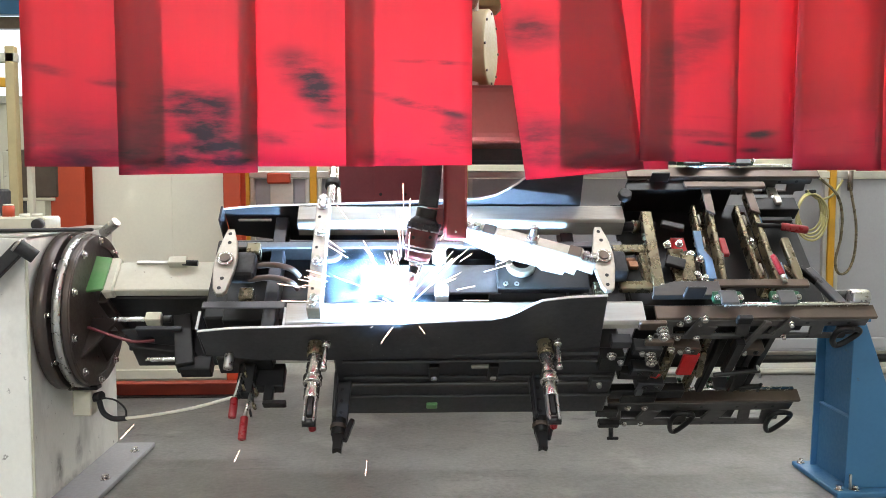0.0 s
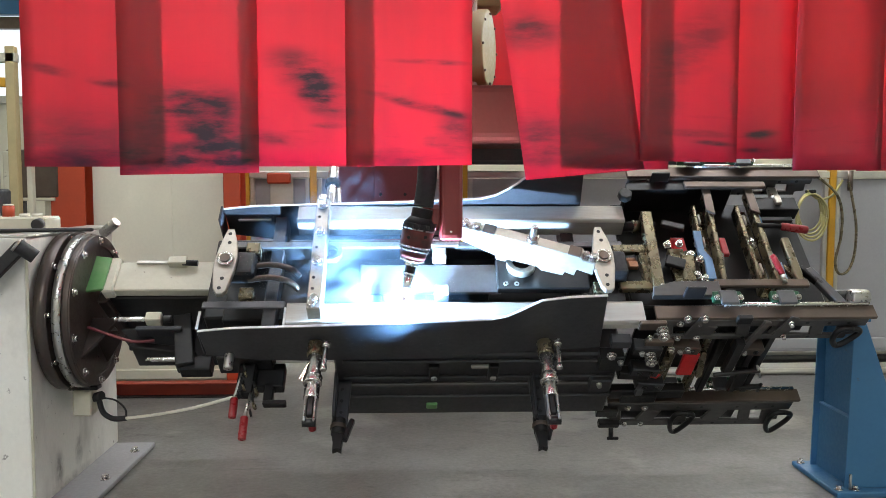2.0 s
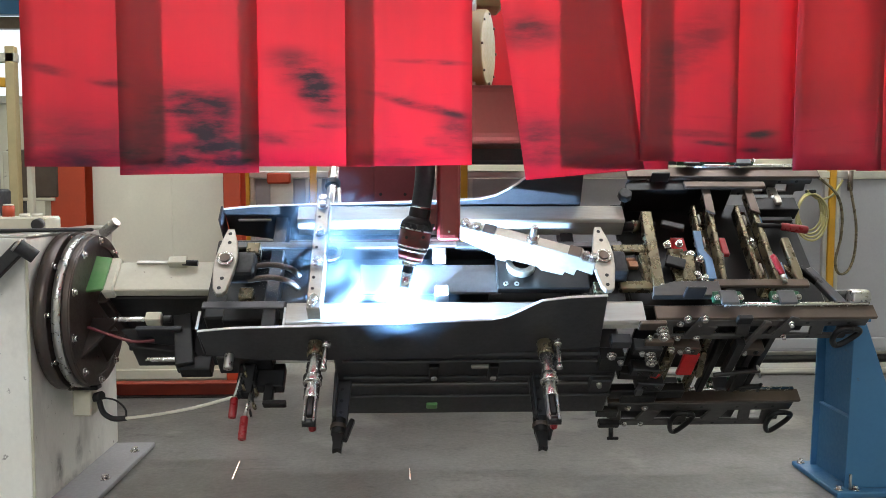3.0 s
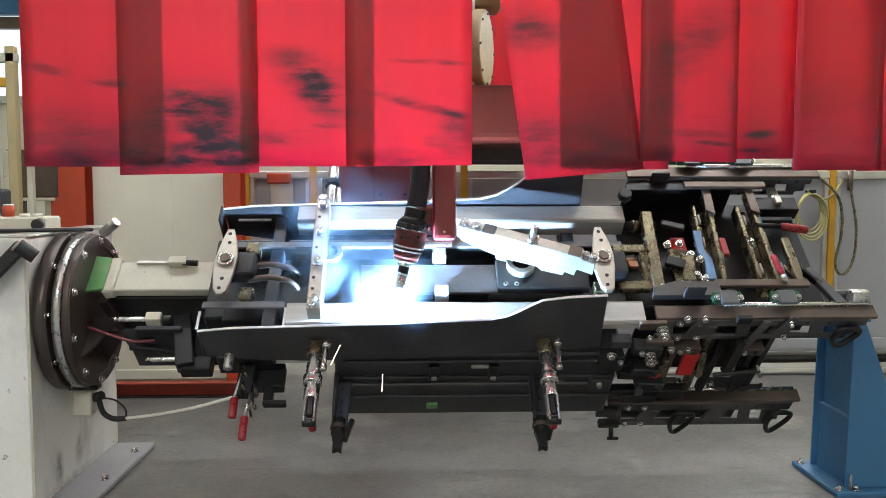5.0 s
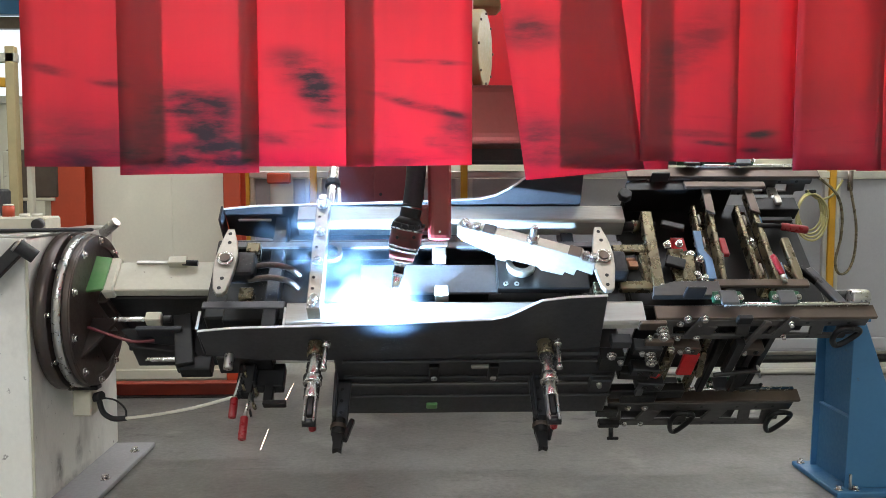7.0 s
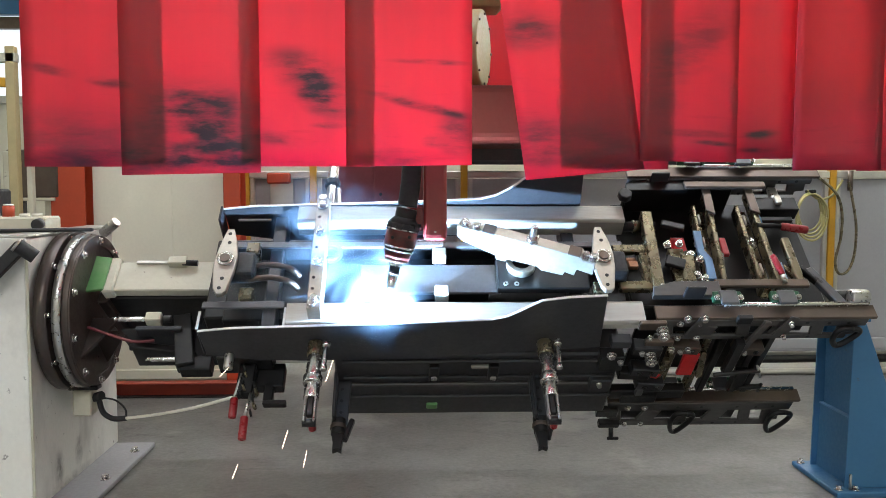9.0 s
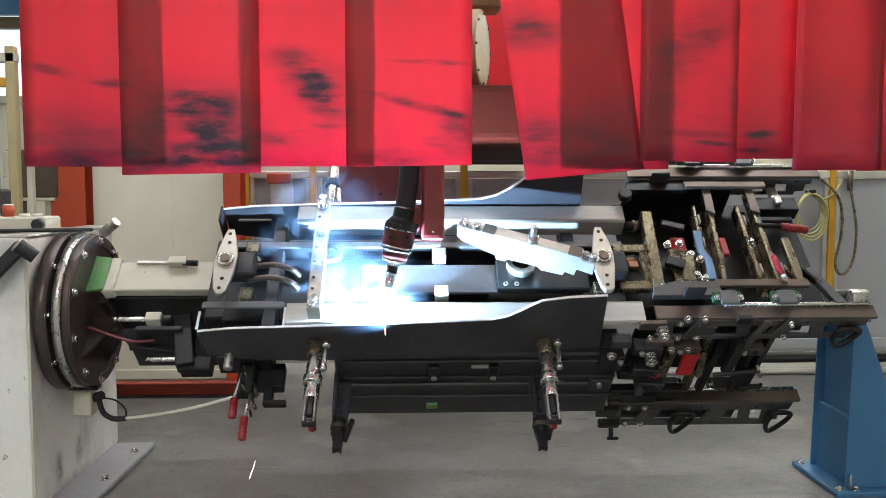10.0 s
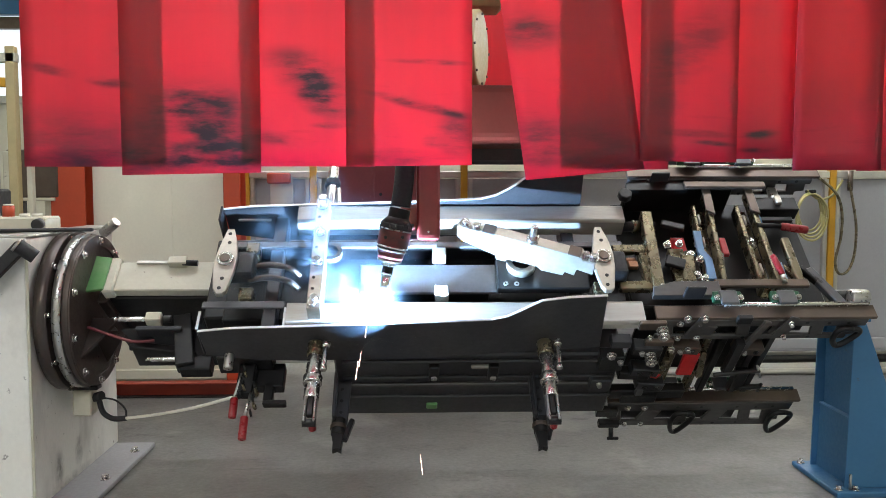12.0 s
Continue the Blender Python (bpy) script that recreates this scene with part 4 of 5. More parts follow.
for x, turn in ((1.145, -4.5), (1.335, -0.5)):
    cbm = part("cross_beam", box((0, 0.03, 0.325), (0.020, 0.50, 0.055), bevel=0.004), "oily_steel", fx, "oily bare steel cross beam", pose(x + 0.015, 0, 0, 0, 0, turn))
    part("beam_flange", box((-0.055, 0.0, 0.300), (0.016, 0.42, 0.06), bevel=0.004), "oily_steel", cbm)
    part("beam_floor", box((-0.028, 0.0, 0.275), (0.05, 0.44, 0.010), bevel=0.002), "oily_steel", cbm)
    part("beam_shoe", slab([(-0.022, 0.15), (0.012, 0.13), (0.012, 0.29), (-0.022, 0.29)], (0, 0, 0.353), X, (0, 1, 0), 0.012), "brown_steel", cbm)
    for y in (-0.15, -0.02, 0.10):
        part("weld_spot", rod((-0.043, y, 0.3305), (-0.043, y + 0.05, 0.3305), 0.005, seg=8), "bare_steel", cbm)
part("blue_link", slab([(1.080, -0.19), (1.115, -0.19), (1.120, -0.09), (1.100, -0.05), (1.108, 0.05), (1.078, 0.05), (1.072, -0.06), (1.090, -0.10)], (0, 0, 0.34), X, (0, 1, 0), 0.014), "light_blue_paint", fx, "light blue painted link")
part("blue_link", slab([(1.355, -0.19), (1.385, -0.19), (1.385, -0.10), (1.360, -0.12)], (0, 0, 0.33), X, (0, 1, 0), 0.014), "light_blue_paint", fx, "light blue painted link")
part("end_bar", box((1.275, -0.212, 0.352), (0.35, 0.035, 0.018)), "brown_steel", fx, "brown machined bar")
part("end_bar", box((1.25, 0.275, 0.375), (0.33, 0.035, 0.018)), "brown_steel", fx, "brown machined bar")
part("slant_bar", box((0, -0.05, 0.335), (0.042, 0.40, 0.045), bevel=0.003), "oily_steel", fx, "oily bare steel bar", pose(0.905, 0, 0, 0, 0, -3))
part("slant_bar", box((1.00, -0.12, 0.315), (0.060, 0.20, 0.03), bevel=0.003), "oily_steel", fx)
part("side_bracket", box((1.055, -0.10, 0.310), (0.040, 0.15, 0.03), bevel=0.003), "brown_steel", fx)
for x, y in ((0.985, -0.20), (1.015, -0.20), (1.055, -0.15), (1.055, -0.05)):
    bolt(fx, (x, y, 0.330 if x < 1.04 else 0.325), Z, 0.012, 0.014)
for p, q in (((0.82, -0.02, 0.32), (0.13, 0.035, 0.03)), ((0.82, -0.20, 0.32), (0.13, 0.04, 0.03)), ((0.87, -0.11, 0.31), (0.03, 0.20, 0.04))):
    part("yoke", box(p, q), "oily_steel", fx)
part("yoke_roller", rod((0.79, -0.09, 0.33), (0.83, -0.09, 0.33), 0.018), "copper", fx)
part("back_plate", box((1.20, 0.05, 0.20), (0.75, 0.56, 0.02)), "black_steel", fx)
part("back_plate", box((1.08, 0.30, 0.26), (0.44, 0.02, 0.16)), "black_steel", fx)
part("red_guard", box((1.035, 0.030, 0.28), (0.055, 0.085, 0.02)), "signal_red", fx, "bright red guard plate")
part("red_guard", box((1.222, 0.045, 0.26), (0.030, 0.09, 0.02)), "signal_red", fx, "bright red guard plate")
part("red_guard", box((1.048, -0.352, 0.035), (0.062, 0.016, 0.14)), "signal_red", fx, "bright red guard plate")
part("front_plate", box((1.13, -0.24, 0.05), (0.56, 0.02, 0.40)), "black_steel", fx)
for x in (0.93, 0.985, 1.10, 1.16, 1.29, 1.34):
    part("strut_bar", box((x, -0.315, 0.02), (0.028, 0.035, 0.46)), "oily_steel" if x in (1.10, 0.985) else "black_steel", fx)
for x, z in ((1.0, 0.17), (0.86, 0.16), (0.88, 0.02), (1.24, 0.16), (0.92, -0.08)):
    blk = part("clamp_block", box((x, -0.36, z), (0.11, 0.05, 0.045), (0, 6, 0)), "mill_steel" if x < 0.95 else "brown_steel", fx)
    bolt(blk, (x - 0.02, -0.385, z), (0, -1, 0), 0.008, 0.012, "ring_steel" if z > 0.1 else "black_steel")
    bolt(blk, (x + 0.025, -0.385, z), (0, -1, 0), 0.007, 0.008, "black_steel")
part("lower_bar", box((0.93, -0.345, -0.17), (0.30, 0.04, 0.06)), "black_steel", fx)
sl = part("stop_lever", box((1.27, -0.36, -0.06), (0.05, 0.03, 0.13)), "black_steel", fx, "black stop lever")
part("lever_arm", rod((1.27, -0.37, -0.11), (1.36, -0.38, -0.085), 0.011), "black_steel", sl)
part("lever_pin", rod((1.36, -0.38, -0.07), (1.36, -0.38, -0.12), 0.006), "black_steel", sl)
part("knob", rod((0.83, 0.20, 0.38), (0.83, 0.20, 0.41), 0.028, seg=7, bevel=0.005), "rubber", fx)
part("knob_stem", rod((0.83, 0.20, 0.28), (0.83, 0.20, 0.38), 0.008), "black_steel", fx)
part("link_rod", rod((0.82, 0.11, 0.31), (0.95, 0.11, 0.31), 0.020), "black_steel", fx)
part("link_nut", rod((0.86, 0.11, 0.31), (0.885, 0.11, 0.31), 0.027, seg=6), "oily_steel", fx)
h = part("toggle_handle", rod((1.425, 0.065, 0.36), (1.525, 0.045, 0.36), 0.016, bevel=0.007), "grip_red", fx, "red plastic toggle grip")
part("handle_stem", rod((1.34, 0.08, 0.35), (1.425, 0.065, 0.36), 0.010), "black_steel", h)
h = part("toggle_handle", rod((1.342, -0.095, 0.375), (1.352, -0.19, 0.375), 0.0115, bevel=0.007), "grip_red", fx, "red plastic toggle grip")
part("handle_stem", rod((1.352, -0.19, 0.375), (1.356, -0.22, 0.365), 0.010), "ring_steel", h)
part("handle_link", box((1.425, -0.10, 0.345), (0.030, 0.22, 0.03)), "oily_steel", fx)
part("end_link", box((1.52, -0.22, 0.33), (0.035, 0.20, 0.03), (0, 0, 25)), "plate_steel", fx)
part("end_link", box((1.47, -0.15, 0.33), (0.020, 0.14, 0.03), (0, 0, 35)), "black_steel", fx)
part("end_roller", rod((1.575, -0.285, 0.36), (1.64, -0.285, 0.36), 0.030, bevel=0.004), "ring_steel", fx)
part("top_block", box((1.45, 0.20, 0.32), (0.17, 0.07, 0.06)), "black_steel", fx)
part("top_arm", box((1.42, 0.13, 0.32), (0.16, 0.025, 0.03)), "black_steel", fx)
part("top_post", box((1.36, 0.13, 0.32), (0.025, 0.10, 0.04)), "blue_paint", fx)
part("rear_rod", rod((1.37, -0.02, 0.30), (1.385, 0.10, 0.30), 0.008), "black_steel", fx)


def stack(p, r, n, mat):
    """A screw head with nuts and washers, standing off the rail's outer face."""
    bm = bmesh.new()
    p = Vector(p)
    for i in range(n):
        q = p + Vector((0, -0.016 * i, 0))
        add_rod(bm, q, q + Vector((0, -0.005, 0)), r * 1.15, seg=14)
        add_rod(bm, q + Vector((0, -0.005, 0)), q + Vector((0, -0.016, 0)), r * (0.9 - 0.15 * i), seg=6)
    return part("screw_head", bm, mat, fx)


# small parts under and on the tail section
part("guide_shoe", box((0.834, -0.400, 0.357), (0.094, 0.018, 0.041), (0, 0, 0), 0.003), "brown_steel", fx)
part("guide_shoe", box((0.874, -0.410, 0.267), (0.102, 0.018, 0.026), (0, 0, 0), 0.003), "brown_steel", fx)
part("hinge_block", box((0.735, -0.370, 0.099), (0.090, 0.050, 0.087), (0, 0, 0), 0.003), "black_steel", fx)
part("hinge_block", box((0.720, -0.360, -0.059), (0.082, 0.060, 0.075), (0, 0, 0), 0.003), "mill_steel", fx)
part("hinge_block", box((0.845, -0.360, -0.012), (0.122, 0.040, 0.041), (0, 4, 0), 0.003), "black_steel", fx)
part("hinge_block", box((0.901, -0.350, -0.197), (0.143, 0.040, 0.052), (0, 0, 0), 0.003), "black_steel", fx)
part("hinge_block", box((0.747, -0.380, 0.232), (0.073, 0.040, 0.041), (0, 0, 0), 0.003), "mill_steel", fx)
part("spacer", box((0.888, -0.372, -0.126), (0.029, 0.020, 0.046), (0, 0, 0), 0.003), "plate_steel", fx)
part("yellow_post", box((0.945, -0.370, 0.034), (0.022, 0.020, 0.128), (0, 6, 0), 0.003), "oily_steel", fx)
part("yellow_post", box((1.101, -0.350, 0.029), (0.024, 0.020, 0.168), (0, -8, 0), 0.003), "oily_steel", fx)
part("red_guard", box((0.928, -0.375, -0.006), (0.029, 0.012, 0.035), (0, 20, 0), 0.003), "signal_red", fx, "bright red guard plate")
part("post", box((1.188, -0.385, 0.131), (0.035, 0.030, 0.203), (0, 0, 0), 0.003), "black_steel", fx)
part("brace", box((1.224, -0.385, 0.248), (0.029, 0.012, 0.220), (0, 14, 0), 0.003), "worn_steel", fx)
part("brace", box((1.158, -0.390, 0.374), (0.053, 0.020, 0.035), (0, 0, 0), 0.003), "black_steel", fx)
part("brace", box((1.327, -0.378, 0.315), (0.033, 0.008, 0.116), (0, 20, 0), 0.003), "worn_steel", fx)
part("brace", box((1.005, -0.378, 0.311), (0.037, 0.008, 0.116), (0, 18, 0), 0.003), "worn_steel", fx)
stack((0.870, -0.405, 0.343), 0.0184, 3, "chrome")
stack((0.861, -0.405, 0.180), 0.0184, 3, "chrome")
stack((0.945, -0.405, 0.406), 0.0122, 1, "chrome")
stack((1.004, -0.405, 0.406), 0.0122, 1, "chrome")
stack((0.929, -0.405, 0.220), 0.0122, 1, "chrome")
stack((0.991, -0.405, 0.219), 0.0102, 1, "chrome")
stack((1.319, -0.405, 0.373), 0.0082, 1, "chrome")
stack((1.316, -0.405, 0.297), 0.0082, 1, "chrome")
stack((0.719, -0.405, 0.182), 0.0163, 1, "chrome")
stack((0.836, -0.405, 0.296), 0.0082, 1, "chrome")
stack((0.711, -0.395, -0.035), 0.0102, 1, "ring_steel")
stack((0.765, -0.395, 0.121), 0.0102, 1, "ring_steel")
sl2 = part("release_lever", rod((1.137, -0.400, 0.031), (1.309, -0.400, 0.060), 0.009, bevel=0.002), "black_steel", fx, "black release lever")
part("lever_pin", rod((1.324, -0.400, 0.012), (1.288, -0.400, 0.092), 0.005), "ring_steel", sl2)
bolt(fx, (0.964, -0.020, 0.345), Z, 0.0102, 0.020)
bolt(fx, (1.011, -0.015, 0.345), Z, 0.0102, 0.020)
bolt(fx, (1.073, -0.094, 0.345), Z, 0.0102, 0.020)
bolt(fx, (1.073, -0.186, 0.345), Z, 0.0102, 0.020)
bolt(fx, (0.902, -0.225, 0.345), Z, 0.0082, 0.020)
bolt(fx, (0.947, -0.225, 0.345), Z, 0.0082, 0.020)
bolt(fx, (1.290, -0.007, 0.345), Z, 0.0082, 0.020)
part("angle_plate", box((1.030, -0.118, 0.325), (0.053, 0.128, 0.020), (0, 0, -8), 0.003), "oily_steel", fx)
part("angle_plate", box((1.013, 0.096, 0.330), (0.090, 0.029, 0.020), (0, 0, -20), 0.003), "black_steel", fx)
part("dark_wedge", box((0.979, -0.104, 0.345), (0.073, 0.046, 0.020), (0, 0, -20), 0.003), "black_steel", fx)
part("inner_web", box((1.162, -0.109, 0.300), (0.033, 0.174, 0.020), (0, 0, -10), 0.003), "brown_steel", fx)
part("inner_web", box((1.418, -0.162, 0.330), (0.020, 0.116, 0.020), (0, 0, 30), 0.003), "oily_steel", fx)
part("copper_bush", box((0.818, -0.113, 0.340), (0.037, 0.029, 0.020), (0, 0, 0), 0.003), "copper", fx)
part("top_lug", box((1.462, 0.267, 0.330), (0.037, 0.070, 0.020), (0, 0, 0), 0.003), "ring_steel", fx)
part("hook_lug", box((1.453, 0.206, 0.360), (0.024, 0.041, 0.020), (0, 0, 0), 0.003), "clamp_steel", fx)


# ---- welding robot ----
rb = thing("welding_robot", "dark red robot arm holding a welding torch", "robot")
part("gantry_beam", box((0.3, 4.0, 2.75), (2.6, 0.24, 0.24)), "robot_cream", rb)
for x in (-0.95, 1.55):
    part("gantry_hanger", box((x, 4.0, 3.94), (0.16, 0.16, 2.14)), "robot_cream", rb)
arm = part("forearm", box((0.1435, 2.915, 1.61), (0.081, 0.11, 1.115), bevel=0.02, seg=3), "robot_red", rb, "dark red cast robot forearm")
part("forearm_cover", slab([(0.114, 1.30), (0.173, 1.30), (0.173, 1.095), (0.165, 1.078), (0.1435, 1.070), (0.122, 1.078), (0.114, 1.095)], (0, 2.8605, 0), X, Z, -0.004, 0.0015), "robot_red", arm)
part("cover_screw", rod((0.1435, 2.858, 1.084), (0.1435, 2.853, 1.084), 0.004, seg=8), "chrome", arm)
part("wrist_bar", box((0.095, 2.95, 1.13), (0.10, 0.09, 0.09), bevel=0.012), "robot_red", arm)
part("wrist_foot", box((0.125, 2.925, 1.041), (0.095, 0.08, 0.02)), "ring_steel", arm)
part("upper_link", box((0.20, 3.36, 2.12), (0.16, 0.90, 0.20), bevel=0.03, seg=3), "robot_red", arm)
motor = part("elbow_motor", rod((0.245, 3.835, 1.86), (0.350, 3.805, 1.86), 0.175, seg=48, bevel=0.012), "robot_cream", rb, "cream round motor cover")
# added block: keeps arc light off the motor cover, coloured like the back strip
part("arc_shield", box((0.47, 3.65, 1.53), (0.62, 0.70, 0.22), bevel=0.03, seg=3), "shield_brown", rb, "dark red block added to shield the motor cover from the arc")
for k in range(8):
    a = math.tau * k / 8
    part("cover_screw", rod((0.345 - 0.044 * math.cos(a), 3.805 - 0.155 * math.cos(a), 1.86 + 0.155 * math.sin(a)), (0.356 - 0.044 * math.cos(a), 3.802 - 0.155 * math.cos(a), 1.86 + 0.155 * math.sin(a)), 0.006, seg=8), "brown_steel", motor)
part("motor_bracket", box((0.265, 3.79, 1.90), (0.05, 0.10, 0.44), bevel=0.008), "cable_white", motor)
part("mount", box((0.30, 3.9, 2.35), (0.22, 0.25, 0.60), bevel=0.02), "robot_cream", rb)
TA, TB = Vector((0.046, 2.87, 1.16)), Vector((-0.032, 2.87, 0.79))
TD = (TB - TA).normalized()


def torch_piece(name, a, b, r, r2, mat, label="", seg=28, bevel=0.003):
    shift = 0.016 if b < 0.17 else 0.0
    return part(name, rod(TA + TD * (a + shift), TA + TD * (b + shift), r, r2, seg, bevel if r2 is None else 0), mat, arm, label)


torch_piece("torch_cap", -0.02, 0.02, 0.036, None, "black_steel")
torch_piece("torch_shoulder", 0.012, 0.034, 0.036, 0.054, "rubber")
torch_piece("torch_knurl", 0.034, 0.052, 0.056, None, "rubber", "black knurled torch nut")
torch_piece("torch_rim", 0.052, 0.057, 0.0575, None, "ring_steel")
torch_piece("torch_body", 0.057, 0.112, 0.055, None, "torch_red", "dark red worn torch collision guard")
torch_piece("torch_collar", 0.112, 0.119, 0.055, None, "chrome")
torch_piece("torch_groove", 0.119, 0.124, 0.050, None, "rubber")
torch_piece("torch_collar", 0.124, 0.131, 0.053, None, "chrome")
torch_piece("torch_cone", 0.131, 0.160, 0.048, 0.042, "torch_red")
torch_piece("torch_ring", 0.160, 0.168, 0.043, None, "chrome")
torch_piece("torch_neck", 0.168, 0.190, 0.034, 0.024, "rubber")
torch_piece("torch_neck_ring", 0.186, 0.198, 0.025, None, "chrome")
torch_piece("torch_insulator", 0.198, 0.222, 0.019, None, "black_steel")
torch_piece("nozzle_ring", 0.222, 0.230, 0.022, None, "chrome")
torch_piece("gas_nozzle", 0.230, 0.305, 0.0175, 0.0145, "chrome", "bright gas nozzle")
torch_piece("contact_tip", 0.305, 0.330, 0.008, 0.006, "copper")
torch_piece("wire", 0.330, 0.368, 0.0018, None, "copper", bevel=0)
for k in range(16):
    a = math.tau * k / 16
    side = Vector((0.0565 * math.cos(a), 0.0565 * math.sin(a), 0))
    part("knurl_rib", rod(TA + TD * 0.052 + side, TA + TD * 0.066 + side, 0.003, seg=6), "rubber", arm)
for k in range(6):
    a = math.tau * k / 6
    part("screw", rod(TA + TD * 0.095 + Vector((0.053 * math.cos(a), 0.053 * math.sin(a), 0)), TA + TD * 0.095 + Vector((0.058 * math.cos(a), 0.058 * math.sin(a), 0)), 0.006, seg=8), "black_steel", arm)
part("torch_hose", hose([(0.048, 2.87, 1.17), (0.058, 2.875, 1.24), (0.064, 2.89, 1.32), (0.068, 2.92, 1.45), (0.085, 2.99, 1.70), (0.10, 3.1, 1.95)], 0.034, 16), "rubber", arm, "black torch hose")
ARC = TA + TD * 0.372
bm = bmesh.new()
bmesh.ops.create_icosphere(bm, subdivisions=2, radius=0.011, matrix=Matrix.Translation(ARC))
part("arc", bm, "arc", arm, "blinding blue-white welding arc")


# ---- strip curtain ----
cur = thing("strip_curtain", "translucent red welding curtain strips with soot smears", "curtain", pose(0, 2.3, 0))
part("hanging_rail", box((0.13, 0.015, 2.66), (2.9, 0.05, 0.05)), "aluminium", cur)
for x in (-1.2, 1.45):
    part("hanger", box((x, 0.015, 3.84), (0.04, 0.04, 2.33)), "aluminium", cur)


def strip(x0, x1, z0, z0b, dy, lean=0.0, wave=0.0015, seed=0.0, top=2.64):
    """One film strip, 3 mm thick, slightly wavy, hanging from the rail to z0 (z0b at its other edge)."""
    bm = bmesh.new()
    nx, nz = 10, 26
    grid = []
    for side in (0, 1):
        rows = []
        for j in range(nz + 1):
            f = j / nz
            row = []
            for i in range(nx + 1):
                g = i / nx
                lo = z0 + (z0b - z0) * g
                z = lo + (top - lo) * f
                x = x0 + (x1 - x0) * g + lean * (1 - f)
                y = dy + wave * math.sin(g * 4.2 + seed) * (1.2 - f) + 0.0012 * math.sin(f * 5 + seed * 2) + side * 0.003
                row.append(bm.verts.new((x, y, z)))
            rows.append(row)
        grid.append(rows)
    for j in range(nz):
        for i in range(nx):
            a = grid[0]
            bm.faces.new((a[j][i], a[j][i + 1], a[j + 1][i + 1], a[j + 1][i])).smooth = True
            a = grid[1]
            bm.faces.new((a[j][i], a[j + 1][i], a[j + 1][i + 1], a[j][i + 1])).smooth = True
    for i in range(nx):
        bm.faces.new((grid[0][0][i], grid[1][0][i], grid[1][0][i + 1], grid[0][0][i + 1]))
    for j in range(nz):
        for i in (0, nx):
            bm.faces.new((grid[0][j][i], grid[0][j + 1][i], grid[1][j + 1][i], grid[1][j][i]))
    bmesh.ops.recalc_face_normals(bm, faces=bm.faces[:])
    return part("strip", bm, "pvc", cur)


strip(-1.055, -0.668, 1.291, 1.291, 0.010, seed=0.3)
swaying = strip(-0.795, -0.420, 1.268, 1.275, 0.0, seed=1.2)
strip(-0.462, -0.106, 1.292, 1.292, 0.010, seed=2.2)
strip(-0.185, 0.160, 1.292, 1.296, 0.0, seed=3.1)
strip(0.10, 0.43, 1.255, 1.285, 0.004, lean=0.21, seed=4.0)
strip(0.390, 0.70, 1.283, 1.285, 0.014, seed=5.0, lean=0.01)
strip(0.625, 0.897, 1.308, 1.304, 0.004, seed=5.7)
strip(0.89, 1.10, 1.318, 1.318, 0.10, seed=6.6, wave=0.012)
strip(1.062, 1.30, 1.282, 1.284, 0.0, seed=7.4, wave=0.012)
strip(1.26, 1.60, 1.282, 1.284, 0.03, seed=8.1, wave=0.012)
bk = thing("back_curtain", "dark red welding curtain strips at the back of the cell", "curtain", pose(0, 4.7, 0))
part("hanging_rail", box((0.6, 0, 3.0), (1.6, 0.05, 0.05)), "aluminium", bk)
for x in (-0.1, 1.3):
    part("hanger", box((x, 0, 4.01), (0.04, 0.04, 1.99)), "aluminium", bk)
for x in (0.15, 0.47):
    part("strip", box((x, 0.01 * (x > 0.4), 2.24), (0.34, 0.004, 1.48), bevel=0), "pvc", bk)


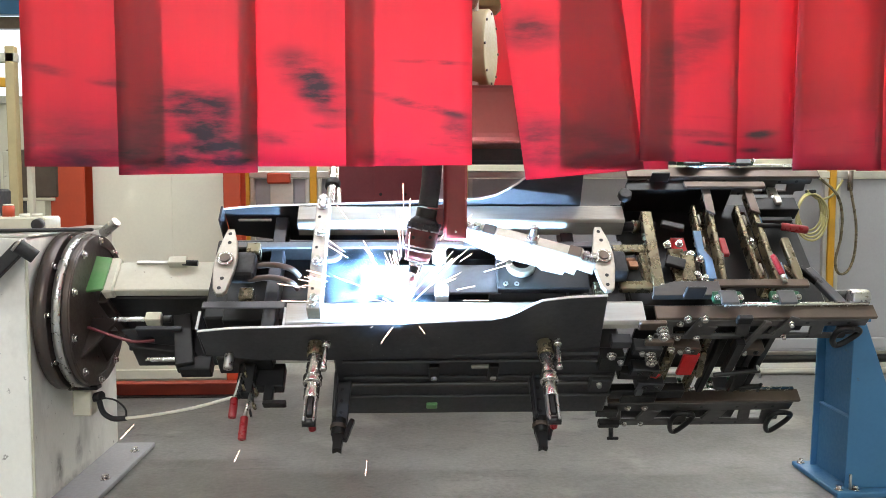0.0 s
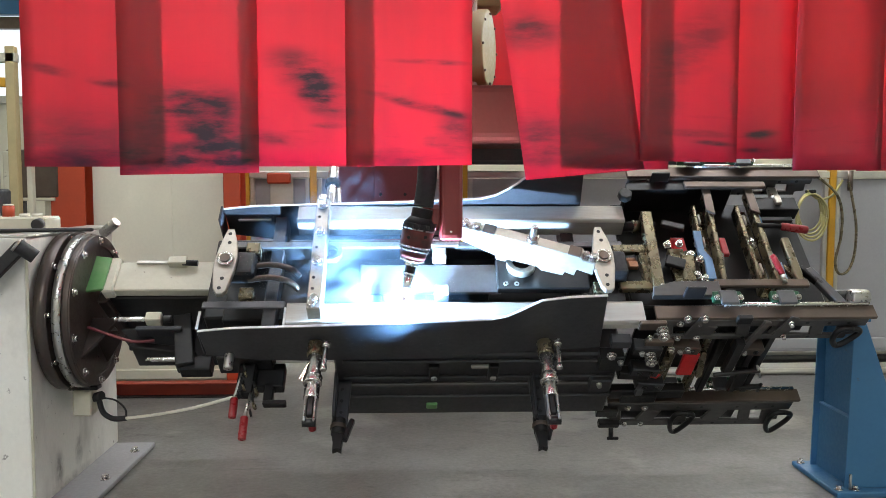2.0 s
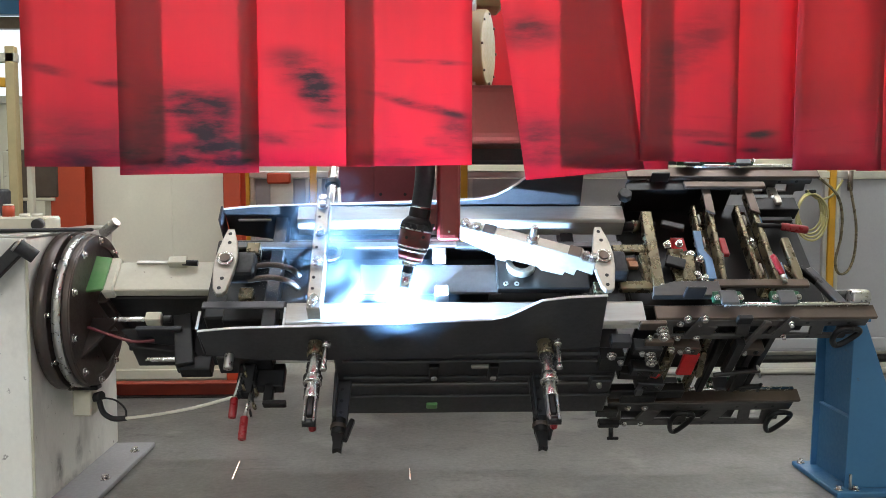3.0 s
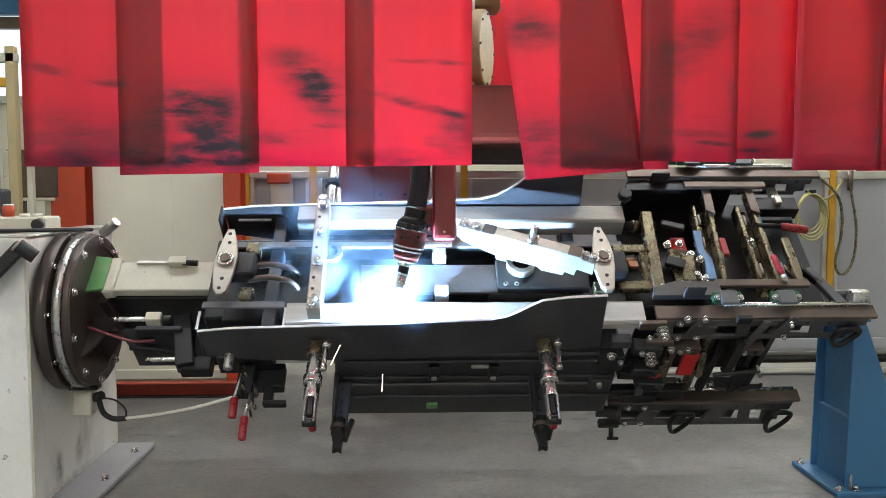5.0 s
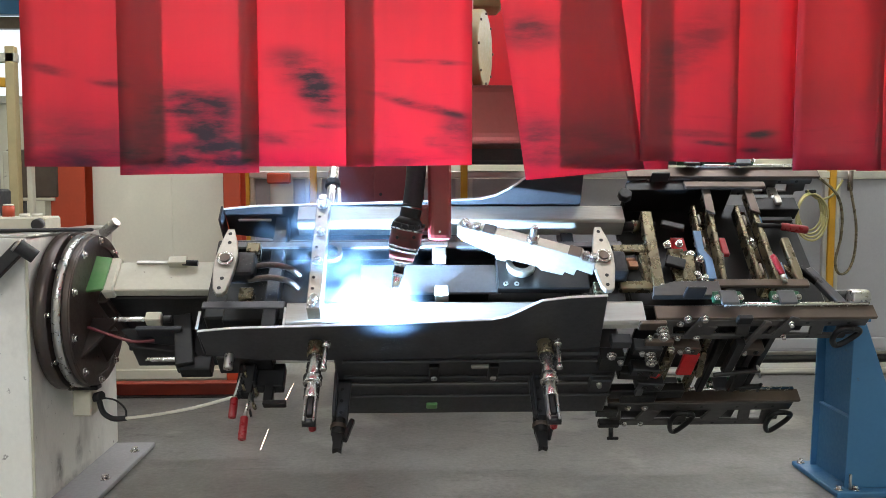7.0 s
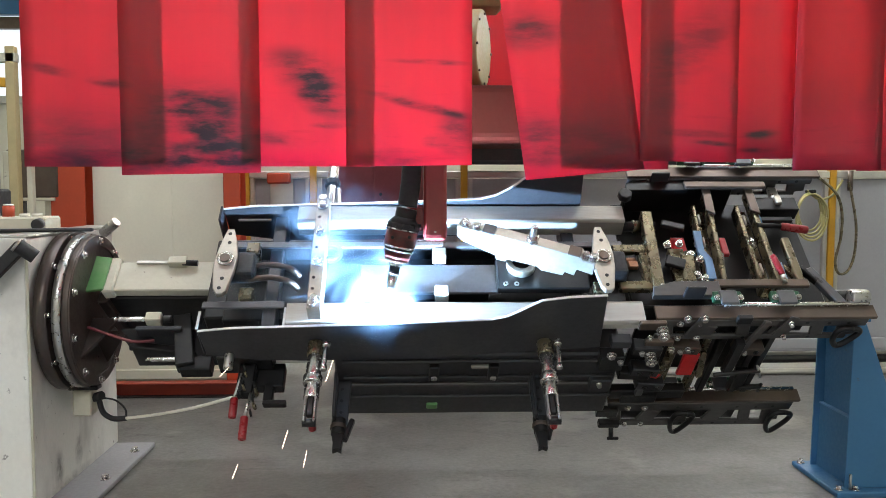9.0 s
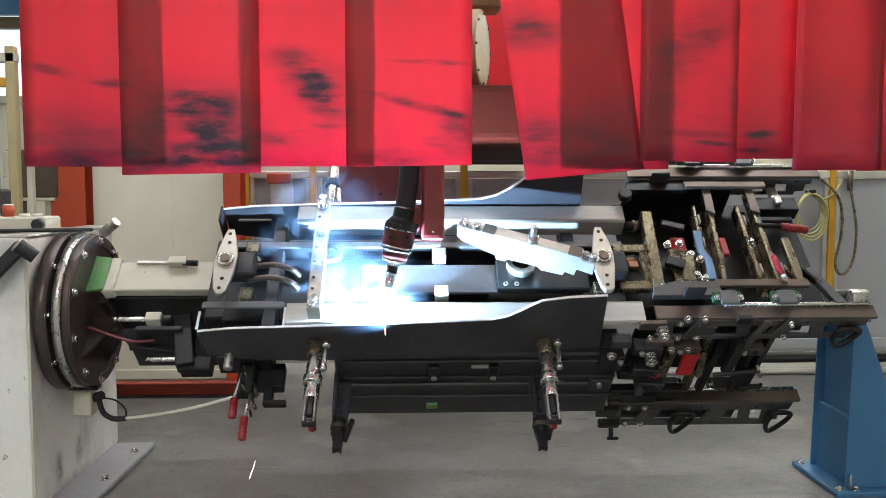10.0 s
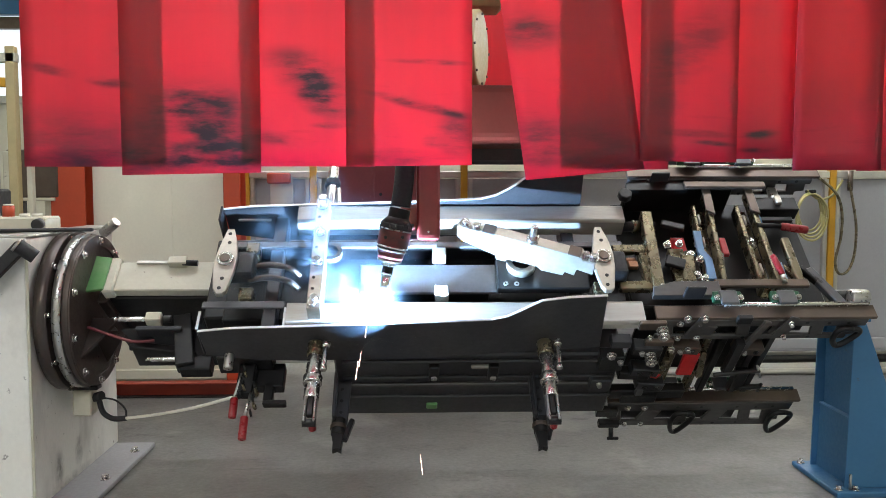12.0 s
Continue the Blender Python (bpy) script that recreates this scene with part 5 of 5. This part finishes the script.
# ---- smoke and sparks ----
def smoke_material(name, dense, reach, grain, floor=0.1):
    """Thin fume: curling filaments that fade out from the middle of each wisp; it scatters the arc's light."""
    m, n, l, p = material(name)
    n.remove(p)
    tc, info, add, sc, nz, ln, fade, thread, soft, mul, thin, mix, dif, trl, half, tra = (n.new("ShaderNode" + k) for k in (
        "TexCoord", "ObjectInfo", "VectorMath", "VectorMath", "TexNoise", "VectorMath", "MapRange", "MapRange", "Math", "Math", "Math",
        "MixShader", "BsdfDiffuse", "BsdfTranslucent", "MixShader", "BsdfTransparent"))
    sc.operation, ln.operation, soft.operation, mul.operation, thin.operation = "SCALE", "LENGTH", "POWER", "MULTIPLY", "MULTIPLY"
    sc.inputs[0].default_value = (7.0, 3.0, 5.0)
    l.new(info.outputs["Random"], sc.inputs["Scale"])
    l.new(tc.outputs["Object"], add.inputs[0])
    l.new(sc.outputs[0], add.inputs[1])
    l.new(add.outputs[0], nz.inputs["Vector"])
    nz.inputs["Scale"].default_value, nz.inputs["Detail"].default_value, nz.inputs["Distortion"].default_value = grain, 5.0, 0.7
    l.new(tc.outputs["Object"], ln.inputs[0])
    fade.interpolation_type = "SMOOTHSTEP"
    for sock, v in ((1, 0.0), (2, reach), (3, 1.0), (4, 0.0)):
        fade.inputs[sock].default_value = v
    l.new(ln.outputs["Value"], fade.inputs[0])
    for sock, v in ((1, 0.34), (2, 0.74), (3, floor), (4, 1.0)):
        thread.inputs[sock].default_value = v
    l.new(nz.outputs[0], thread.inputs[0])
    soft.inputs[1].default_value = 1.8
    l.new(thread.outputs[0], soft.inputs[0])
    l.new(soft.outputs[0], mul.inputs[0])
    l.new(fade.outputs[0], mul.inputs[1])
    thin.inputs[1].default_value = dense
    l.new(mul.outputs[0], thin.inputs[0])
    for d in (dif, trl):
        d.inputs[0].default_value = (0.50, 0.70, 0.92, 1)
    half.inputs[0].default_value = 0.5
    l.new(dif.outputs[0], half.inputs[1])
    l.new(trl.outputs[0], half.inputs[2])
    l.new(thin.outputs[0], mix.inputs[0])
    l.new(tra.outputs[0], mix.inputs[1])
    l.new(half.outputs[0], mix.inputs[2])
    l.new(mix.outputs[0], n["Material Output"].inputs[0])
    return m


M["smoke"] = smoke_material("smoke", 0.28, 0.195, 9.0)
M["dense_smoke"] = smoke_material("dense_smoke", 0.30, 0.195, 10.0)
M["haze"] = smoke_material("haze", 0.085, 0.30, 4.0, 0.4)
# no real fume: a faint sheet that imitates the lens glow below the arc
M["glow_veil"] = smoke_material("glow_veil", 0.0035, 0.21, 2.0, 0.85)


def wisp_mesh(seed, size):
    """One crumpled, curling sheet of fume."""
    bm = bmesh.new()
    k = 18
    g = []
    for j in range(k + 1):
        row = []
        for i in range(k + 1):
            u, v = i / k - 0.5, j / k - 0.5
            y = 0.11 * size * noise.noise((u * 4 + seed, v * 4, seed)) + 0.5 * size * (u * u - 0.08) * math.sin(seed)
            row.append(bm.verts.new((u * size, y, v * size)))
        g.append(row)
    for j in range(k):
        for i in range(k):
            if math.hypot(i + 0.5 - k / 2, j + 0.5 - k / 2) < k * 0.5:
                bm.faces.new((g[j][i], g[j][i + 1], g[j + 1][i + 1], g[j + 1][i])).smooth = True
    bmesh.ops.delete(bm, geom=[v for v in bm.verts if not v.link_faces], context="VERTS")
    return bm


smoke = thing("welding_smoke", "blue-white welding fume rising from the arc", "smoke", kind="stuff")
# home of each wisp, relative to the arc's first place: along, away, up; 3 is a thin sheet added before the seam for the
# lens glow round the arc, 2 dense fume close to the arc, 1 a wisp, 0 broad haze
WISPS = [(-0.13, 0.05, 0.05, 2), (-0.21, 0.09, 0.13, 2), (0.05, 0.07, 0.05, 1), (-0.26, 0.12, 0.24, 1), (-0.37, 0.08, 0.15, 1),
         (-0.25, 0.16, 0.38, 1), (-0.16, 0.20, 0.22, 0), (0.0, -0.05, -0.03, 3)]
KINDS = (("haze", 0.62), ("smoke", 0.40), ("dense_smoke", 0.40), ("glow_veil", 0.44))
wisps = [part("wisp", wisp_mesh(3.7 * i, KINDS[w[3]][1]), KINDS[w[3]][0], smoke) for i, w in enumerate(WISPS)]

sparks = thing("welding_sparks", "glowing orange-white spatter flying from the arc", "sparks")
def streak(length, r):
    """A spark drawn out along its flight, brightest and widest near its head."""
    bm = bmesh.new()
    add_rod(bm, (0, 0, -0.62 * length), (0, 0, 0.30 * length), r * 0.4, r, 6)
    add_rod(bm, (0, 0, 0.30 * length), (0, 0, 0.38 * length), r, r * 0.3, 6)
    return bm


def arc_at(t):
    return ARC + Vector((-0.0078 * t, 0, 0))


def falling(t, x, z):
    """The start time and speed of a drop that leaves the arc and passes (x, z) before the fixture at t."""
    dt = math.sqrt(max(0.02, 2 * (ARC.z - z) / 9.81)) + 0.08
    start = arc_at(max(t - dt, 0)) + Vector((0, -0.02, 0.012))
    return "drop", t - dt, (Vector((x, 2.72, z)) - start) / dt + Vector((0, 0, 9.81 * dt / 2)), start


# drops: seconds, along, height
DROPS = [(0, -0.588, 0.346), (0, -0.161, 0.299), (0, -0.947, 0.430), (0.5, -0.135, 0.511), (0.5, -0.326, 0.354), (0.5, -0.802, 0.375), (0.5, -0.268, 0.667), (0.5, 0.020, 0.649), (0.5, 0.526, 0.714), (1, -0.503, 0.261), (1, -0.168, 0.389), (1, 0.129, 0.455), (1.5, 0.129, 0.681), (1.5, -0.038, 0.587), (2, -0.385, 0.596), (2.5, -0.418, 0.466), (2.5, -0.221, 0.657), (2.5, -0.108, 0.682), (3, -0.605, 0.268), (5, -0.252, 0.698), (5.5, -0.215, 0.730), (5.5, -0.223, 0.670), (5.5, -0.256, 0.265), (6.5, -0.557, 0.325), (6.5, -0.290, 0.465), (6.5, -0.508, 0.255), (7, -0.426, 0.534), (7, -0.495, 0.398), (9, -0.656, 0.598), (9, -0.599, 0.283), (9, -0.434, 0.377), (9, -0.283, 0.622)]
DROPS_LATE = [(9.5, -0.724, 0.389), (9.5, -0.764, 0.241), (10, -0.555, 0.246), (10.5, -0.507, 0.700), (10.5, -0.418, 0.466), (10.5, -0.517, 0.309), (11, -0.228, 0.568), (11, -0.344, 0.280), (12, -0.159, 0.758), (12, -0.179, 0.664), (12, -0.192, 0.613)]
rng = random.Random(11)
SPARKS = [("burst", rng.uniform(-0.10, 0.02)) for _ in range(95)] + [("burst", rng.uniform(0.05, 0.45)) for _ in range(22)] + [("fan", rng.uniform(0.38, 0.485)) for _ in range(60)] + [("drip", 0.35 + 0.33 * i + rng.uniform(-0.12, 0.12)) for i in range(35)] + [falling(*d) for d in DROPS + DROPS_LATE]
streaks = {}
spark_list = []
for i, (kind, t0, *_) in enumerate(SPARKS):
    size = (kind, i % 4)
    if size not in streaks:
        ob = part("spark", streak({"burst": 0.055, "fan": 0.030, "drip": 0.036, "drop": 0.040}[kind] * (1 + 0.28 * (i % 4)), 0.0007 if kind == "fan" else 0.0010), "spark", sparks)
        streaks[size] = ob.data
    else:
        ob = new("spark", streaks[size])
        ob.parent = sparks
    spark_list.append(ob)


def aimed(p, v):
    return Matrix.Translation(p) @ v.to_track_quat("Z", "Y").to_matrix().to_4x4()


def spark_rows(rng, kind, t0, flight=None, origin=None):
    """Waits in the hollow tube beside the seam, flies a ballistic path, and comes to rest on the floor or inside the fixture."""
    if flight:
        v, back, life = flight, False, 9.0
    elif kind != "drip":
        a, sp = rng.gauss(-0.15, 0.8), rng.uniform(1.6, 5.0) * (0.5 if kind == "fan" else 1)
        back = rng.random() < 0.88
        v = Vector((math.sin(a) * sp, rng.uniform(0.25, 0.8) if back else rng.uniform(-0.8, -0.1), abs(math.cos(a)) * sp * 0.85 + 0.5))
        life = rng.uniform(0.14, 0.26)
    else:
        v = Vector((rng.gauss(-0.15, 0.55), rng.uniform(-0.9, -0.35), rng.uniform(0.1, 1.3)))
        back, life = False, 9.0
    start = arc_at(max(t0, 0)) + Vector((0, -0.004, 0.012)) + v.normalized() * (0.02 if kind == "drip" else 0.055)
    if origin:
        start = origin
    hold = aimed(arc_at(max(t0, 0)) + Vector((0, 0.047, -0.018)), Vector((1 if v.x > 0 else -1, 0, 0.01)))
    rows = []
    if t0 > 0.04:
        rows += [(0.0, hold), (t0 - 0.034, hold)]
    fall = Vector((0, 0, -9.81))
    t = max(t0, 0.0)
    end = None
    while t < 12.0:
        dt = t - t0
        p, w = start + v * dt + fall * dt * dt / 2, v + fall * dt
        if back and dt > life:
            # it drops between the plates and dies inside the fixture's box
            end = aimed(Vector((max(-0.60, min(0.0, p.x * 0.4 - 0.2)), 3.38, 0.78)), w)
            break
        if p.z < 0.02:
            end = aimed(Vector((p.x, p.y, 0.004)), Vector((w.x + 0.01, w.y, -0.02)))
            break
        rows.append((t, aimed(p, w)))
        t += 1 / 15
    if end:
        rows += [(t, end), (12.0, end)] if t < 11.95 else [(12.0, end)]
    else:
        dt = 12.0 - t0
        rows.append((12.0, aimed(start + v * dt + fall * dt * dt / 2, v + fall * dt)))
    keep, last = [], -1
    for r in rows:
        if frame(r[0]) > last:
            keep.append(r)
            last = frame(r[0])
    return keep


def motions():
    """The arm creeps along the seam towards the headstock; fume rolls up from the arc; sparks fly and fall."""
    walk(swaying, [(0.0, pose(-0.005, 0, 0)), (1.0, pose(-0.002, 0, 0)), (7.0, pose(-0.001, 0, 0)), (9.0, pose(0.003, 0, 0)), (12.0, pose(0.004, 0, 0))])
    walk(arm, [(t, pose(-0.0078 * t, 0, 0)) for t in (0.0, 3.0, 6.0, 9.0, 12.0)])
    walk(motor, [(t, pose(-0.0036 * t, 0, 0)) for t in (0.0, 6.0, 12.0)])
    for i, (ob, (x, y, z, dense)) in enumerate(zip(wisps, WISPS)):
        rows = []
        for k in range(25):
            t = 0.5 * k
            rise = 1.0 if dense > 1 else min(1.0, max(0.0, (t + 0.1) / 1.1))
            rise = rise * rise * (3 - 2 * rise)
            lift, drift = min(1.0, 0.45 + 0.4 * t), -0.009 * t if x > 0.04 else 0.0
            p = arc_at(t) + Vector((x + drift + 0.03 * math.sin(1.7 * t + 2.1 * i), y + 0.02 * math.cos(1.1 * t + i), lift * (z + 0.045 * math.sin(1.3 * t + 1.3 * i))))
            under = Vector((-0.15 + 0.03 * i, 3.38, 0.70))
            rows.append((t, Matrix.Translation(under.lerp(p, rise)) @ pose(0, 0, 0, 0, 25 * math.sin(0.9 * t + i), 8 * math.sin(0.6 * t + 2 * i))))
        walk(ob, rows)
    rng = random.Random(5)
    for ob, spark in zip(spark_list, SPARKS):
        walk(ob, spark_rows(rng, *spark))


motions()
